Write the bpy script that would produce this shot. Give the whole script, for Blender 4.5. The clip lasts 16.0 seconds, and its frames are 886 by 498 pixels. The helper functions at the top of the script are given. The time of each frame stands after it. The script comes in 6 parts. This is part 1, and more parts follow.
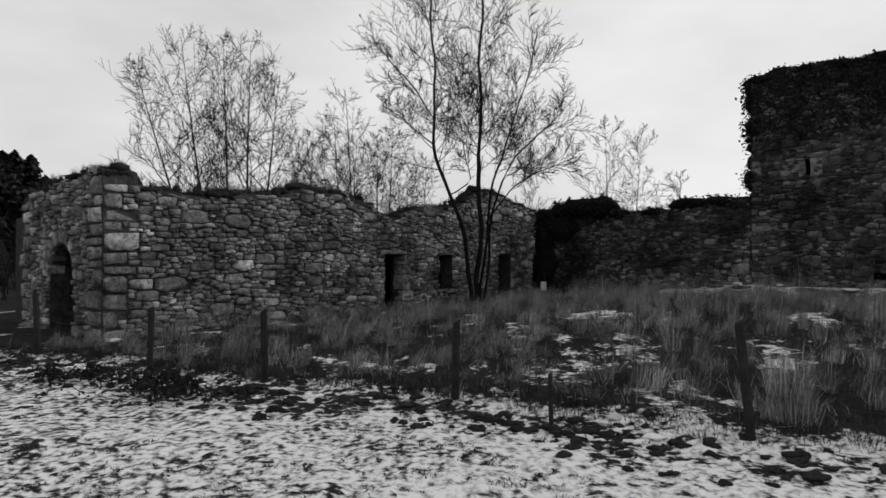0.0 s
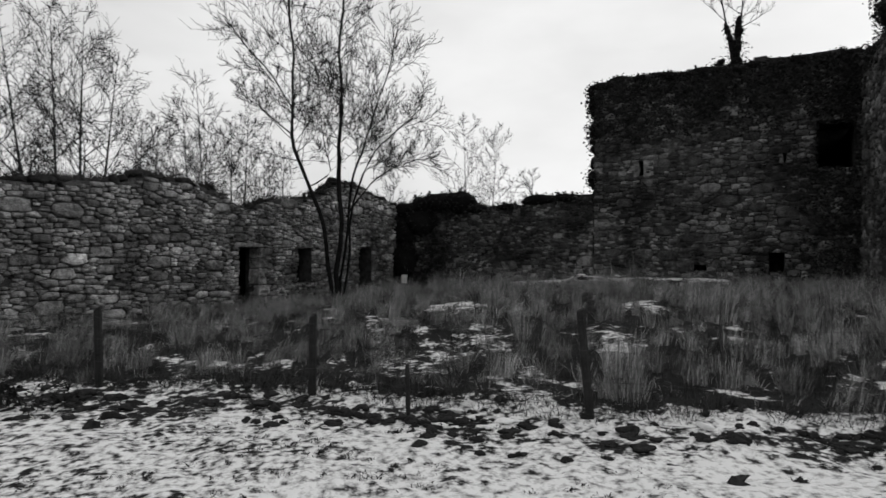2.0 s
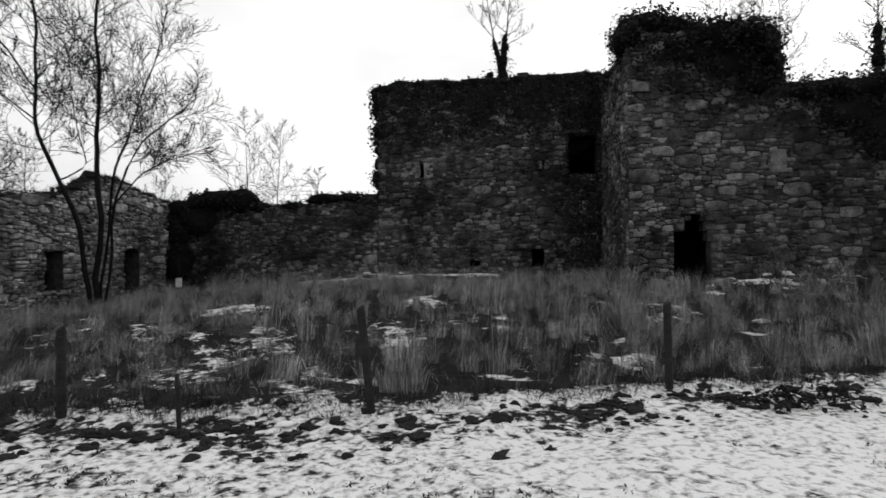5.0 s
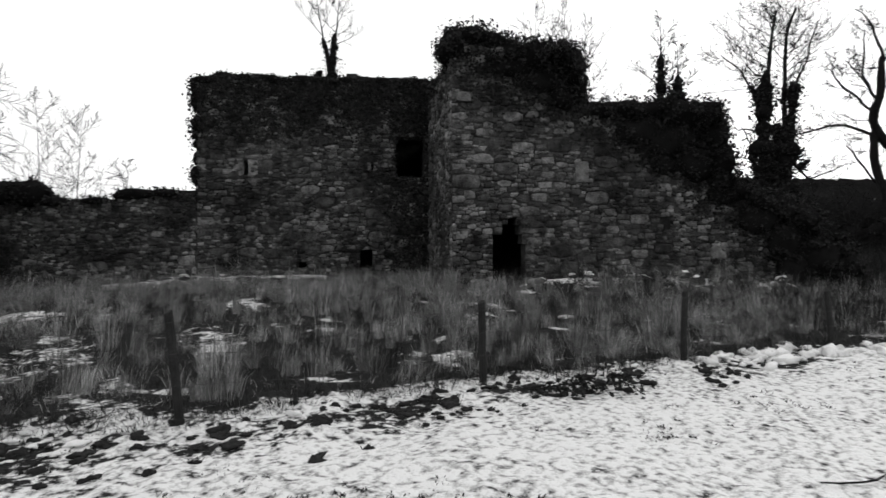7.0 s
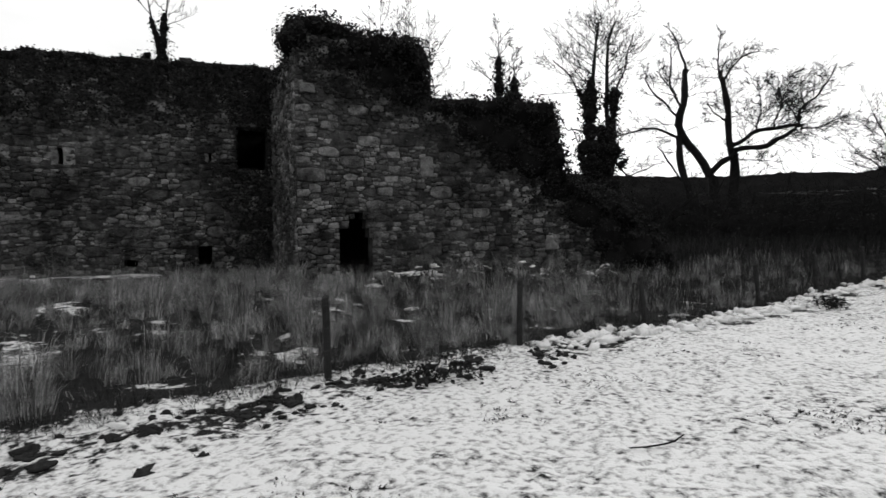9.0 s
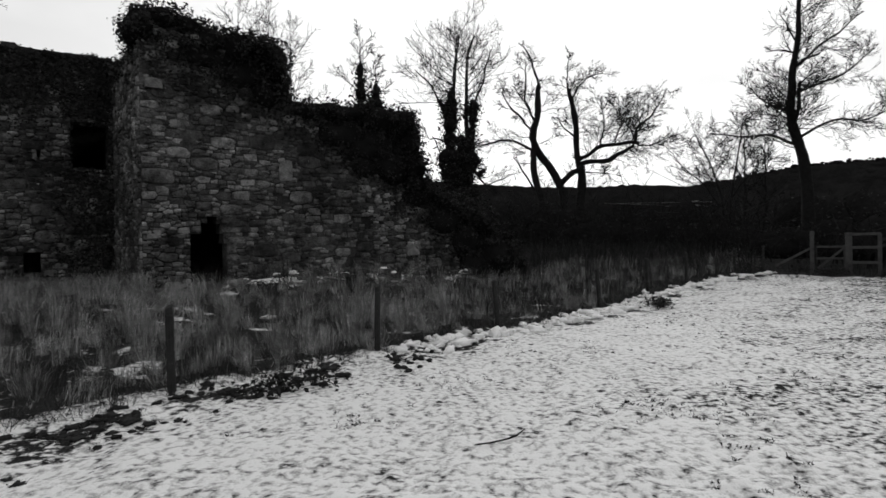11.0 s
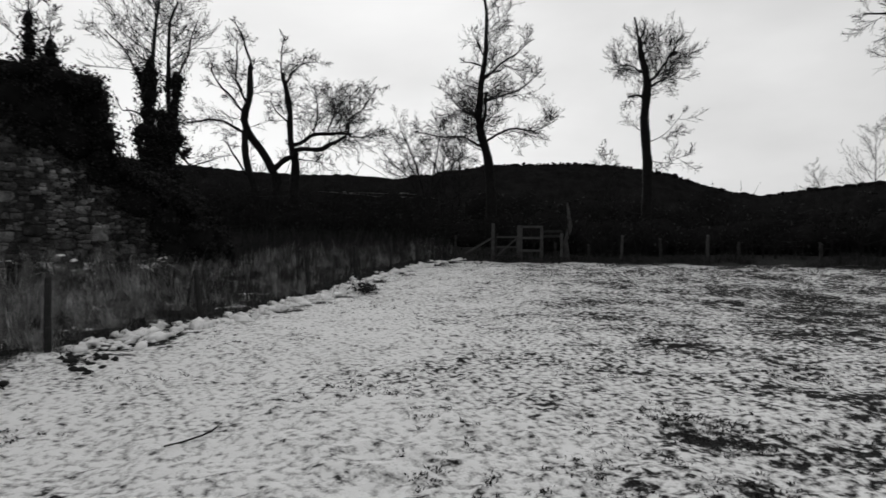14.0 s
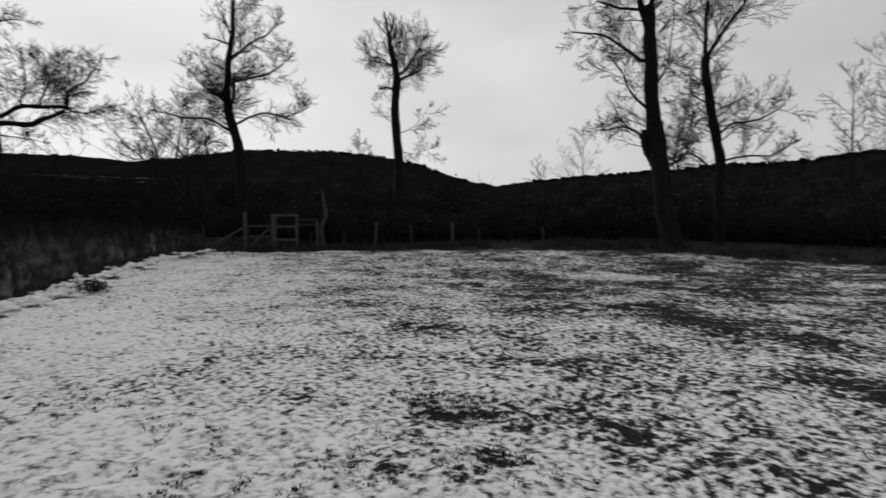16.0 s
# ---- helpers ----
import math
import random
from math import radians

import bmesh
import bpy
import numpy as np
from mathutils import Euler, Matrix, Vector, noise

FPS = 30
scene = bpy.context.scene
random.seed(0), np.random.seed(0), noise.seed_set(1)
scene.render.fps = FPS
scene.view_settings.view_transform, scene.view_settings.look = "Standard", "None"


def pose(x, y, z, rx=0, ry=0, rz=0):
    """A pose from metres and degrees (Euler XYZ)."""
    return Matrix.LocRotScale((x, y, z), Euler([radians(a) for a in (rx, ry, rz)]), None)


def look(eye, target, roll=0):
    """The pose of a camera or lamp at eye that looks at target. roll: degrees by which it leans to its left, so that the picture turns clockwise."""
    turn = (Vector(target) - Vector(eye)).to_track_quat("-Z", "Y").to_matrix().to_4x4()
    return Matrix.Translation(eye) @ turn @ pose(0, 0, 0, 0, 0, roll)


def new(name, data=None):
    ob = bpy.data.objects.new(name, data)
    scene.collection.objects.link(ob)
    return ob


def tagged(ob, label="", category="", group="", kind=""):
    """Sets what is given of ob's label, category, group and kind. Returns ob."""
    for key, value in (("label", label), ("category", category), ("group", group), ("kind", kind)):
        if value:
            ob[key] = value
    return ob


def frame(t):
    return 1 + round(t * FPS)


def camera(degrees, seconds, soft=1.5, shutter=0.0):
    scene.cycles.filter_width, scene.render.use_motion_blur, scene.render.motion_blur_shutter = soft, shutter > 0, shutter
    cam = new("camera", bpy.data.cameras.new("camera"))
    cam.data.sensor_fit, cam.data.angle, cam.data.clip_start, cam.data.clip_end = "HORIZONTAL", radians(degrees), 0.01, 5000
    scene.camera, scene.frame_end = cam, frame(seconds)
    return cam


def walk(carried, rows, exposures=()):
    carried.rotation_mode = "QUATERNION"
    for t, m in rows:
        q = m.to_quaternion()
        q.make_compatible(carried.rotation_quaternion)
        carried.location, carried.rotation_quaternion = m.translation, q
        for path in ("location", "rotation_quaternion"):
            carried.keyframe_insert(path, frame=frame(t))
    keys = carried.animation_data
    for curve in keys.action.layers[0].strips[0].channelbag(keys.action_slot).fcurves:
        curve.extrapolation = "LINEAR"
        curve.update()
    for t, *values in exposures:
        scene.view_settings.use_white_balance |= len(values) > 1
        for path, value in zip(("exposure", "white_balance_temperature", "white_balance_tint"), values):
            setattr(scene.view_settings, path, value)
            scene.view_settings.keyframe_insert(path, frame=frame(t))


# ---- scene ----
cam = camera(70.90, 16.0, 1.5, 0.4)
PATH = [
    (0, pose(-0.000, 0.000, 1.600, 90.73, -0.19, 0.00)),
    (0.5, pose(0.007, 0.010, 1.590, 90.80, -0.12, -2.87)),
    (1, pose(0.021, 0.018, 1.593, 90.48, 0.16, -6.47)),
    (1.5, pose(0.036, 0.018, 1.592, 90.11, 0.26, -9.28)),
    (2, pose(0.042, 0.015, 1.590, 90.18, -0.20, -12.66)),
    (2.5, pose(0.043, 0.014, 1.586, 90.09, -0.24, -16.09)),
    (3, pose(0.050, 0.012, 1.590, 89.85, -0.12, -18.57)),
    (3.5, pose(0.063, -0.010, 1.591, 89.55, 0.25, -21.45)),
    (4, pose(0.074, -0.026, 1.592, 89.95, 0.49, -24.89)),
    (6.5, pose(0.154, -0.105, 1.592, 89.71, 0.27, -43.26)),
    (7, pose(0.163, -0.132, 1.590, 90.01, 0.30, -47.37)),
    (7.5, pose(0.167, -0.148, 1.586, 89.67, 0.77, -51.07)),
    (8, pose(0.183, -0.161, 1.589, 89.27, 1.34, -54.06)),
    (8.5, pose(0.188, -0.185, 1.587, 89.15, 1.22, -58.04)),
    (9, pose(0.200, -0.209, 1.591, 89.28, 1.08, -61.07)),
    (9.5, pose(0.199, -0.244, 1.593, 89.33, 0.69, -64.63)),
    (12, pose(0.177, -0.370, 1.586, 89.29, 0.98, -79.59)),
    (12.5, pose(0.164, -0.376, 1.596, 88.82, 0.55, -83.75)),
    (13, pose(0.162, -0.404, 1.599, 88.30, 0.52, -88.80)),
    (13.5, pose(0.156, -0.434, 1.598, 88.28, 0.30, -93.98)),
    (14, pose(0.174, -0.453, 1.594, 88.23, -0.01, -99.18)),
    (14.5, pose(0.184, -0.473, 1.590, 88.01, -0.15, -103.70)),
    (15, pose(0.189, -0.505, 1.592, 87.81, -0.50, -108.86)),
    (15.5, pose(0.205, -0.559, 1.592, 87.99, -0.28, -114.22)),
    (16, pose(0.208, -0.530, 1.616, 87.05, 0.28, -121.26)),
]
EXPOSURES = [(0.0, 0.15), (3.5, 0.38), (6.5, 0.6), (7.5, 0.66), (9.5, 0.42), (12.0, 0.02), (14.0, -0.14), (16.0, -0.24)]
walk(cam, PATH, exposures=EXPOSURES)

# ---- light: bright overcast sky, the hidden low sun beyond the castle ----
SUN_AZ, SUN_EL = 78.0, 16.0
world = bpy.data.worlds.new("overcast_sky")
scene.world = world
world.use_nodes = True
wn, wl = world.node_tree.nodes, world.node_tree.links
wn.clear()
sky = wn.new("ShaderNodeTexSky")
sky.sky_type = "NISHITA"
sky.sun_disc = False
sky.sun_elevation = radians(SUN_EL)
sky.sun_rotation = radians(SUN_AZ)
sky.dust_density = 4.0
sky_bw = wn.new("ShaderNodeRGBToBW")
sky_gain = wn.new("ShaderNodeMath")
sky_gain.operation = "MULTIPLY"
sky_gain.inputs[1].default_value = -0.16
fade = wn.new("ShaderNodeMath")
fade.operation = "EXPONENT"
glow = wn.new("ShaderNodeMath")
glow.operation = "MULTIPLY_ADD"
glow.inputs[1].default_value, glow.inputs[2].default_value = -0.48, 0.48
coord = wn.new("ShaderNodeTexCoord")
stretch = wn.new("ShaderNodeMapping")
stretch.inputs["Scale"].default_value = (1.0, 1.0, 2.6)
cloud = wn.new("ShaderNodeTexNoise")
cloud.inputs["Scale"].default_value = 2.3
cloud.inputs["Detail"].default_value = 6.0
cloud.inputs["Roughness"].default_value = 0.5
cloud_ramp = wn.new("ShaderNodeMapRange")
cloud_ramp.inputs["From Min"].default_value = 0.3
cloud_ramp.inputs["From Max"].default_value = 0.7
cloud_ramp.inputs["To Min"].default_value = 0.42
cloud_ramp.inputs["To Max"].default_value = 0.62
add = wn.new("ShaderNodeMath")
add.operation = "ADD"
grey = wn.new("ShaderNodeCombineColor")
back = wn.new("ShaderNodeBackground")
back.inputs["Strength"].default_value = 1.0
out = wn.new("ShaderNodeOutputWorld")
wl.new(sky.outputs["Color"], sky_bw.inputs["Color"])
wl.new(sky_bw.outputs["Val"], sky_gain.inputs[0])
wl.new(coord.outputs["Generated"], stretch.inputs["Vector"])
wl.new(stretch.outputs["Vector"], cloud.inputs["Vector"])
wl.new(cloud.outputs["Fac"], cloud_ramp.inputs["Value"])
wl.new(sky_gain.outputs[0], fade.inputs[0])
wl.new(fade.outputs[0], glow.inputs[0])
wl.new(glow.outputs[0], add.inputs[0])
wl.new(cloud_ramp.outputs["Result"], add.inputs[1])
for ch in ("Red", "Green", "Blue"):
    wl.new(add.outputs[0], grey.inputs[ch])
wl.new(grey.outputs["Color"], back.inputs["Color"])
wl.new(back.outputs["Background"], out.inputs["Surface"])

sun_data = bpy.data.lights.new("sun", "SUN")
sun_data.energy = 2.2
sun_data.angle = radians(28)
sun_data.color = (1.0, 1.0, 1.0)
sun_dir = Vector((math.sin(radians(SUN_AZ)) * math.cos(radians(SUN_EL)), math.cos(radians(SUN_AZ)) * math.cos(radians(SUN_EL)), math.sin(radians(SUN_EL))))
sun = new("sun", sun_data)
sun.matrix_world = look(sun_dir * 60, (0, 0, 0))


# ---- materials: the film is monochrome, so every surface is a grey ----
def material(name, low, high, scale=8.0, rough=0.9, bump=0.3, detail=6.0, fine=60.0, spec=0.2, vary=0.0, spots=None, distance=0.02, stain=None):
    """Grey surface with broad and fine variation; vary: spread from piece to piece; spots: (scale, from, grey) of lichen or dirt; stain: (scale, darkest) of damp and moss."""
    m = bpy.data.materials.new(name)
    m.use_nodes = True
    n, l = m.node_tree.nodes, m.node_tree.links
    b = n["Principled BSDF"]
    b.inputs["Roughness"].default_value = rough
    b.inputs["Specular IOR Level"].default_value = spec
    tc = n.new("ShaderNodeTexCoord")
    geo = n.new("ShaderNodeNewGeometry")
    n1 = n.new("ShaderNodeTexNoise")
    n1.inputs["Scale"].default_value, n1.inputs["Detail"].default_value = scale, detail
    n2 = n.new("ShaderNodeTexNoise")
    n2.inputs["Scale"].default_value, n2.inputs["Detail"].default_value = fine, 4.0
    for t in (n1, n2):
        l.new(geo.outputs["Position"], t.inputs["Vector"])
    mixn = n.new("ShaderNodeMath")
    mixn.operation = "MULTIPLY_ADD"
    mixn.inputs[1].default_value = 0.45
    l.new(n2.outputs["Fac"], mixn.inputs[0])
    half = n.new("ShaderNodeMath")
    half.operation = "MULTIPLY"
    half.inputs[1].default_value = 0.55
    l.new(n1.outputs["Fac"], half.inputs[0])
    l.new(half.outputs[0], mixn.inputs[2])
    mr = n.new("ShaderNodeMapRange")
    mr.inputs["From Min"].default_value, mr.inputs["From Max"].default_value = 0.32, 0.68
    mr.inputs["To Min"].default_value, mr.inputs["To Max"].default_value = low, high
    l.new(mixn.outputs[0], mr.inputs["Value"])
    value = mr.outputs["Result"]
    if vary:
        info = n.new("ShaderNodeObjectInfo")
        s = n.new("ShaderNodeMath")
        s.operation = "ADD"
        l.new(info.outputs["Random"], s.inputs[0])
        l.new(geo.outputs["Random Per Island"], s.inputs[1])
        fr = n.new("ShaderNodeMath")
        fr.operation = "FRACT"
        l.new(s.outputs[0], fr.inputs[0])
        vr = n.new("ShaderNodeMapRange")
        vr.inputs["To Min"].default_value, vr.inputs["To Max"].default_value = 1.0 - vary, 1.0 + 2.2 * vary
        pw = n.new("ShaderNodeMath")
        pw.operation = "POWER"
        pw.inputs[1].default_value = 2.4
        l.new(fr.outputs[0], pw.inputs[0])
        l.new(pw.outputs[0], vr.inputs["Value"])
        mu = n.new("ShaderNodeMath")
        mu.operation = "MULTIPLY"
        l.new(value, mu.inputs[0])
        l.new(vr.outputs["Result"], mu.inputs[1])
        value = mu.outputs[0]
    if stain:
        n4 = n.new("ShaderNodeTexNoise")
        n4.inputs["Scale"].default_value, n4.inputs["Detail"].default_value = stain[0], 5.0
        n4.inputs["Roughness"].default_value = 0.62
        l.new(geo.outputs["Position"], n4.inputs["Vector"])
        r4 = n.new("ShaderNodeMapRange")
        r4.inputs["From Min"].default_value, r4.inputs["From Max"].default_value = 0.38, 0.62
        r4.inputs["To Min"].default_value, r4.inputs["To Max"].default_value = stain[1], 1.0
        l.new(n4.outputs["Fac"], r4.inputs["Value"])
        m4 = n.new("ShaderNodeMath")
        m4.operation = "MULTIPLY"
        l.new(value, m4.inputs[0])
        l.new(r4.outputs["Result"], m4.inputs[1])
        value = m4.outputs[0]
    if spots:
        n3 = n.new("ShaderNodeTexNoise")
        n3.inputs["Scale"].default_value, n3.inputs["Detail"].default_value = spots[0], 5.0
        n3.inputs["Roughness"].default_value = 0.65
        l.new(geo.outputs["Position"], n3.inputs["Vector"])
        r3 = n.new("ShaderNodeMapRange")
        r3.inputs["From Min"].default_value, r3.inputs["From Max"].default_value = spots[1], spots[1] + 0.08
        l.new(n3.outputs["Fac"], r3.inputs["Value"])
        mx = n.new("ShaderNodeMix")
        mx.data_type = "FLOAT"
        l.new(r3.outputs["Result"], mx.inputs[0])
        l.new(value, mx.inputs[2])
        mx.inputs[3].default_value = spots[2]
        value = mx.outputs[0]
    rgb = n.new("ShaderNodeCombineColor")
    for ch in ("Red", "Green", "Blue"):
        l.new(value, rgb.inputs[ch])
    l.new(rgb.outputs["Color"], b.inputs["Base Color"])
    if bump:
        bp = n.new("ShaderNodeBump")
        bp.inputs["Strength"].default_value = bump
        bp.inputs["Distance"].default_value = distance
        l.new(mixn.outputs[0], bp.inputs["Height"])
        l.new(bp.outputs["Normal"], b.inputs["Normal"])
    return m


STONE = material("rubble_stone", 0.05, 0.52, 9.0, 0.95, 1.0, fine=30.0, vary=0.38, spots=(14.0, 0.69, 0.40), distance=0.05, stain=(1.3, 0.3))
# Darker copy of STONE; part of the backlit walls' shade sits in this grey.
DARK_STONE = material("dark_stone", 0.014, 0.22, 5.0, 0.9, 1.0, fine=26.0, vary=0.55, spots=(13.0, 0.675, 0.40), distance=0.05, stain=(0.7, 0.16))
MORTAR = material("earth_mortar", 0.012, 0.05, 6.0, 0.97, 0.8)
RUBBLE = material("rubble_mortar", 0.008, 0.08, 7.0, 0.97, 1.0, fine=35.0, distance=0.06)
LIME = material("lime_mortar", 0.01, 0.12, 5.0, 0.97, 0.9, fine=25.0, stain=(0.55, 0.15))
PALE_STONE = material("dressed_stone", 0.05, 0.26, 7.0, 0.85, 0.8, fine=30.0, vary=0.2, distance=0.03)
BARK = material("bark", 0.006, 0.018, 6.0, 0.95, 0.6, fine=30.0, spec=0.05)
TWIG = material("twig_bark", 0.007, 0.020, 3.0, 0.95, 0.0, spec=0.05)
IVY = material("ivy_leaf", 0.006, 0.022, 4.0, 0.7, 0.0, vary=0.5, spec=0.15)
# Shade inside the foliage, given as near-black grey on the filler lumps.
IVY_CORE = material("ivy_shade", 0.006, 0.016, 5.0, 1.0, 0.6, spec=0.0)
DRY_GRASS = material("dry_grass", 0.045, 0.46, 2.2, 0.9, 0.0, fine=9.0, vary=0.55, stain=(1.5, 0.5))
DARK_GRASS = material("winter_grass", 0.009, 0.034, 2.0, 0.95, 0.0, fine=9.0, vary=0.6)
TURF = material("turf", 0.01, 0.04, 9.0, 1.0, 0.9, fine=50.0, spec=0.05)
WOOD = material("weathered_wood", 0.009, 0.032, 7.0, 0.9, 0.5, fine=60.0)
PALE_WOOD = material("silvered_wood", 0.03, 0.065, 7.0, 0.85, 0.4, fine=60.0)
WIRE = material("fence_wire", 0.02, 0.05, 10.0, 0.6, 0.0)
SNOW = material("snow", 0.62, 0.82, 4.0, 0.8, 0.6, fine=30.0, spec=0.25)
WHITEWASH = material("white_paint", 0.45, 0.7, 9.0, 0.6, 0.2)
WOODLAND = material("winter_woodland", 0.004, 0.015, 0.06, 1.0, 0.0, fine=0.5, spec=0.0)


def ground_material():
    """Thin snow over short dark grass: the mesh's 'cover' says how much snow lies, broken up by noise at three scales."""
    m = bpy.data.materials.new("snowy_pasture")
    m.use_nodes = True
    n, l = m.node_tree.nodes, m.node_tree.links
    b = n["Principled BSDF"]
    b.inputs["Roughness"].default_value = 0.95
    b.inputs["Specular IOR Level"].default_value = 0.03
    geo = n.new("ShaderNodeNewGeometry")
    cover = n.new("ShaderNodeAttribute")
    cover.attribute_name = "cover"

    def noise_at(scale, detail, rough=0.55):
        t = n.new("ShaderNodeTexNoise")
        t.inputs["Scale"].default_value, t.inputs["Detail"].default_value, t.inputs["Roughness"].default_value = scale, detail, rough
        l.new(geo.outputs["Position"], t.inputs["Vector"])
        return t.outputs["Fac"]

    def math_node(op, a, b_):
        t = n.new("ShaderNodeMath")
        t.operation = op
        for i, v in enumerate((a, b_)):
            if isinstance(v, (int, float)):
                t.inputs[i].default_value = v
            else:
                l.new(v, t.inputs[i])
        return t.outputs[0]

    def ranged(value, lo, hi, to_lo, to_hi, soft=False):
        t = n.new("ShaderNodeMapRange")
        t.interpolation_type = "SMOOTHSTEP" if soft else "LINEAR"
        for key, v in (("From Min", lo), ("From Max", hi), ("To Min", to_lo), ("To Max", to_hi)):
            t.inputs[key].default_value = v
        l.new(value, t.inputs["Value"])
        return t.outputs["Result"]

    broad, mid, small, grain = noise_at(1.1, 3.0), noise_at(5.0, 3.0, 0.55), noise_at(13.0, 3.0, 0.55), noise_at(48.0, 3.0, 0.6)
    mix_ = math_node("ADD", math_node("MULTIPLY", broad, 0.24), math_node("ADD", math_node("MULTIPLY", mid, 0.28), math_node("ADD", math_node("MULTIPLY", small, 0.42), math_node("MULTIPLY", grain, 0.10))))
    level = math_node("ADD", mix_, math_node("MULTIPLY", math_node("SUBTRACT", cover.outputs["Fac"], 0.6), 0.42))
    step = ranged(level, 0.482, 0.568, 0.0, 1.0, True)
    depth = math_node("ADD", math_node("MULTIPLY", level, 0.58), math_node("ADD", math_node("MULTIPLY", small, 0.33), math_node("MULTIPLY", grain, 0.09)))
    snow_v = ranged(depth, 0.455, 0.595, 0.2, 0.73)
    turf_v = ranged(grain, 0.3, 0.7, 0.006, 0.034)
    mx = n.new("ShaderNodeMix")
    mx.data_type = "FLOAT"
    l.new(step, mx.inputs[0])
    l.new(turf_v, mx.inputs[2])
    l.new(snow_v, mx.inputs[3])
    rgb = n.new("ShaderNodeCombineColor")
    for ch in ("Red", "Green", "Blue"):
        l.new(mx.outputs[0], rgb.inputs[ch])
    l.new(rgb.outputs["Color"], b.inputs["Base Color"])
    bp = n.new("ShaderNodeBump")
    bp.inputs["Strength"].default_value, bp.inputs["Distance"].default_value = 1.0, 0.05
    l.new(depth, bp.inputs["Height"])
    l.new(bp.outputs["Normal"], b.inputs["Normal"])
    return m


PASTURE = ground_material()


# ---- mesh helpers ----
LATTICE = np.random.RandomState(3).rand(256, 256)


def vnoise(x, y, scale=1.0, octaves=3, seed=0):
    """Smooth value noise in -1..1 on arrays."""
    x, y = np.asarray(x, float) / scale + seed * 17.3, np.asarray(y, float) / scale + seed * 9.1
    total, amp, norm = 0.0, 1.0, 0.0
    for _ in range(octaves):
        xi, yi = np.floor(x).astype(int), np.floor(y).astype(int)
        fx, fy = x - xi, y - yi
        fx, fy = fx * fx * (3 - 2 * fx), fy * fy * (3 - 2 * fy)
        a, b_ = LATTICE[xi % 256, yi % 256], LATTICE[(xi + 1) % 256, yi % 256]
        c, d = LATTICE[xi % 256, (yi + 1) % 256], LATTICE[(xi + 1) % 256, (yi + 1) % 256]
        total = total + amp * ((a * (1 - fx) + b_ * fx) * (1 - fy) + (c * (1 - fx) + d * fx) * fy)
        norm += amp
        amp, x, y = amp * 0.5, x * 2.03 + 5.1, y * 2.03 + 1.7
    return total / norm * 2 - 1


def smooth(a, b_, v):
    v = np.clip((np.asarray(v, float) - a) / (b_ - a), 0, 1)
    return v * v * (3 - 2 * v)


def mesh_of(name, verts, faces, mat, shade=False):
    me = bpy.data.meshes.new(name)
    verts = np.asarray(verts, np.float32).reshape(-1, 3)
    if isinstance(faces, np.ndarray):
        k = faces.shape[1]
        me.vertices.add(len(verts))
        me.vertices.foreach_set("co", verts.ravel())
        me.loops.add(faces.size)
        me.loops.foreach_set("vertex_index", faces.ravel().astype(np.int32))
        me.polygons.add(len(faces))
        me.polygons.foreach_set("loop_start", np.arange(0, faces.size, k, dtype=np.int32))
        me.update(calc_edges=True)
    else:
        me.from_pydata(verts.tolist(), [], faces)
    me.materials.append(mat)
    if shade:
        me.polygons.foreach_set("use_smooth", np.ones(len(me.polygons), bool))
    me.validate()
    me.update()
    return me


def part(name, bm, mat, parent=None, label="", shade=False):
    """Links a bmesh, a mesh or a (verts, faces) pair as one mesh object under a thing."""
    if isinstance(bm, bpy.types.Mesh):
        me = bm
    elif isinstance(bm, tuple):
        me = mesh_of(name, bm[0], bm[1], mat, shade)
    else:
        me = bpy.data.meshes.new(name)
        bm.to_mesh(me)
        bm.free()
        me.materials.append(mat)
        if shade:
            me.polygons.foreach_set("use_smooth", np.ones(len(me.polygons), bool))
    ob = new(name, me)
    ob.parent = parent
    if label:
        ob["label"] = label
    return ob


def thing(name, label, category, group="", kind="", at=None):
    ob = new(name)
    if at is not None:
        ob.matrix_world = at
    return tagged(ob, label, category, group, kind)


def tubes(lines, sides=4):
    """lines: list of (points, radii). Returns verts and faces of all the tubes, in quads."""
    groups = {}
    for pts, rad in lines:
        groups.setdefault(len(pts), []).append((pts, rad))
    vs, fs, base = [], [], 0
    ang = np.arange(sides) * 2 * np.pi / sides
    for k, items in groups.items():
        p = np.array([i[0] for i in items], float)
        r = np.array([i[1] for i in items], float)
        d = np.gradient(p, axis=1)
        d /= np.linalg.norm(d, axis=2, keepdims=True) + 1e-9
        ref = np.where(np.abs(d[..., 2:3]) > 0.9, np.array([1.0, 0, 0]), np.array([0, 0, 1.0]))
        a = np.cross(d, ref)
        a /= np.linalg.norm(a, axis=2, keepdims=True) + 1e-9
        b_ = np.cross(d, a)
        ring = p[:, :, None] + r[:, :, None, None] * (a[:, :, None] * np.cos(ang)[None, None, :, None] + b_[:, :, None] * np.sin(ang)[None, None, :, None])
        m = len(items)
        vs.append(ring.reshape(-1, 3))
        idx = base + np.arange(m * k * sides).reshape(m, k, sides)
        nxt = np.roll(idx, -1, axis=2)
        fs.append(np.stack([idx[:, :-1], nxt[:, :-1], nxt[:, 1:], idx[:, 1:]], -1).reshape(-1, 4))
        base += m * k * sides
    return np.concatenate(vs), np.concatenate(fs)


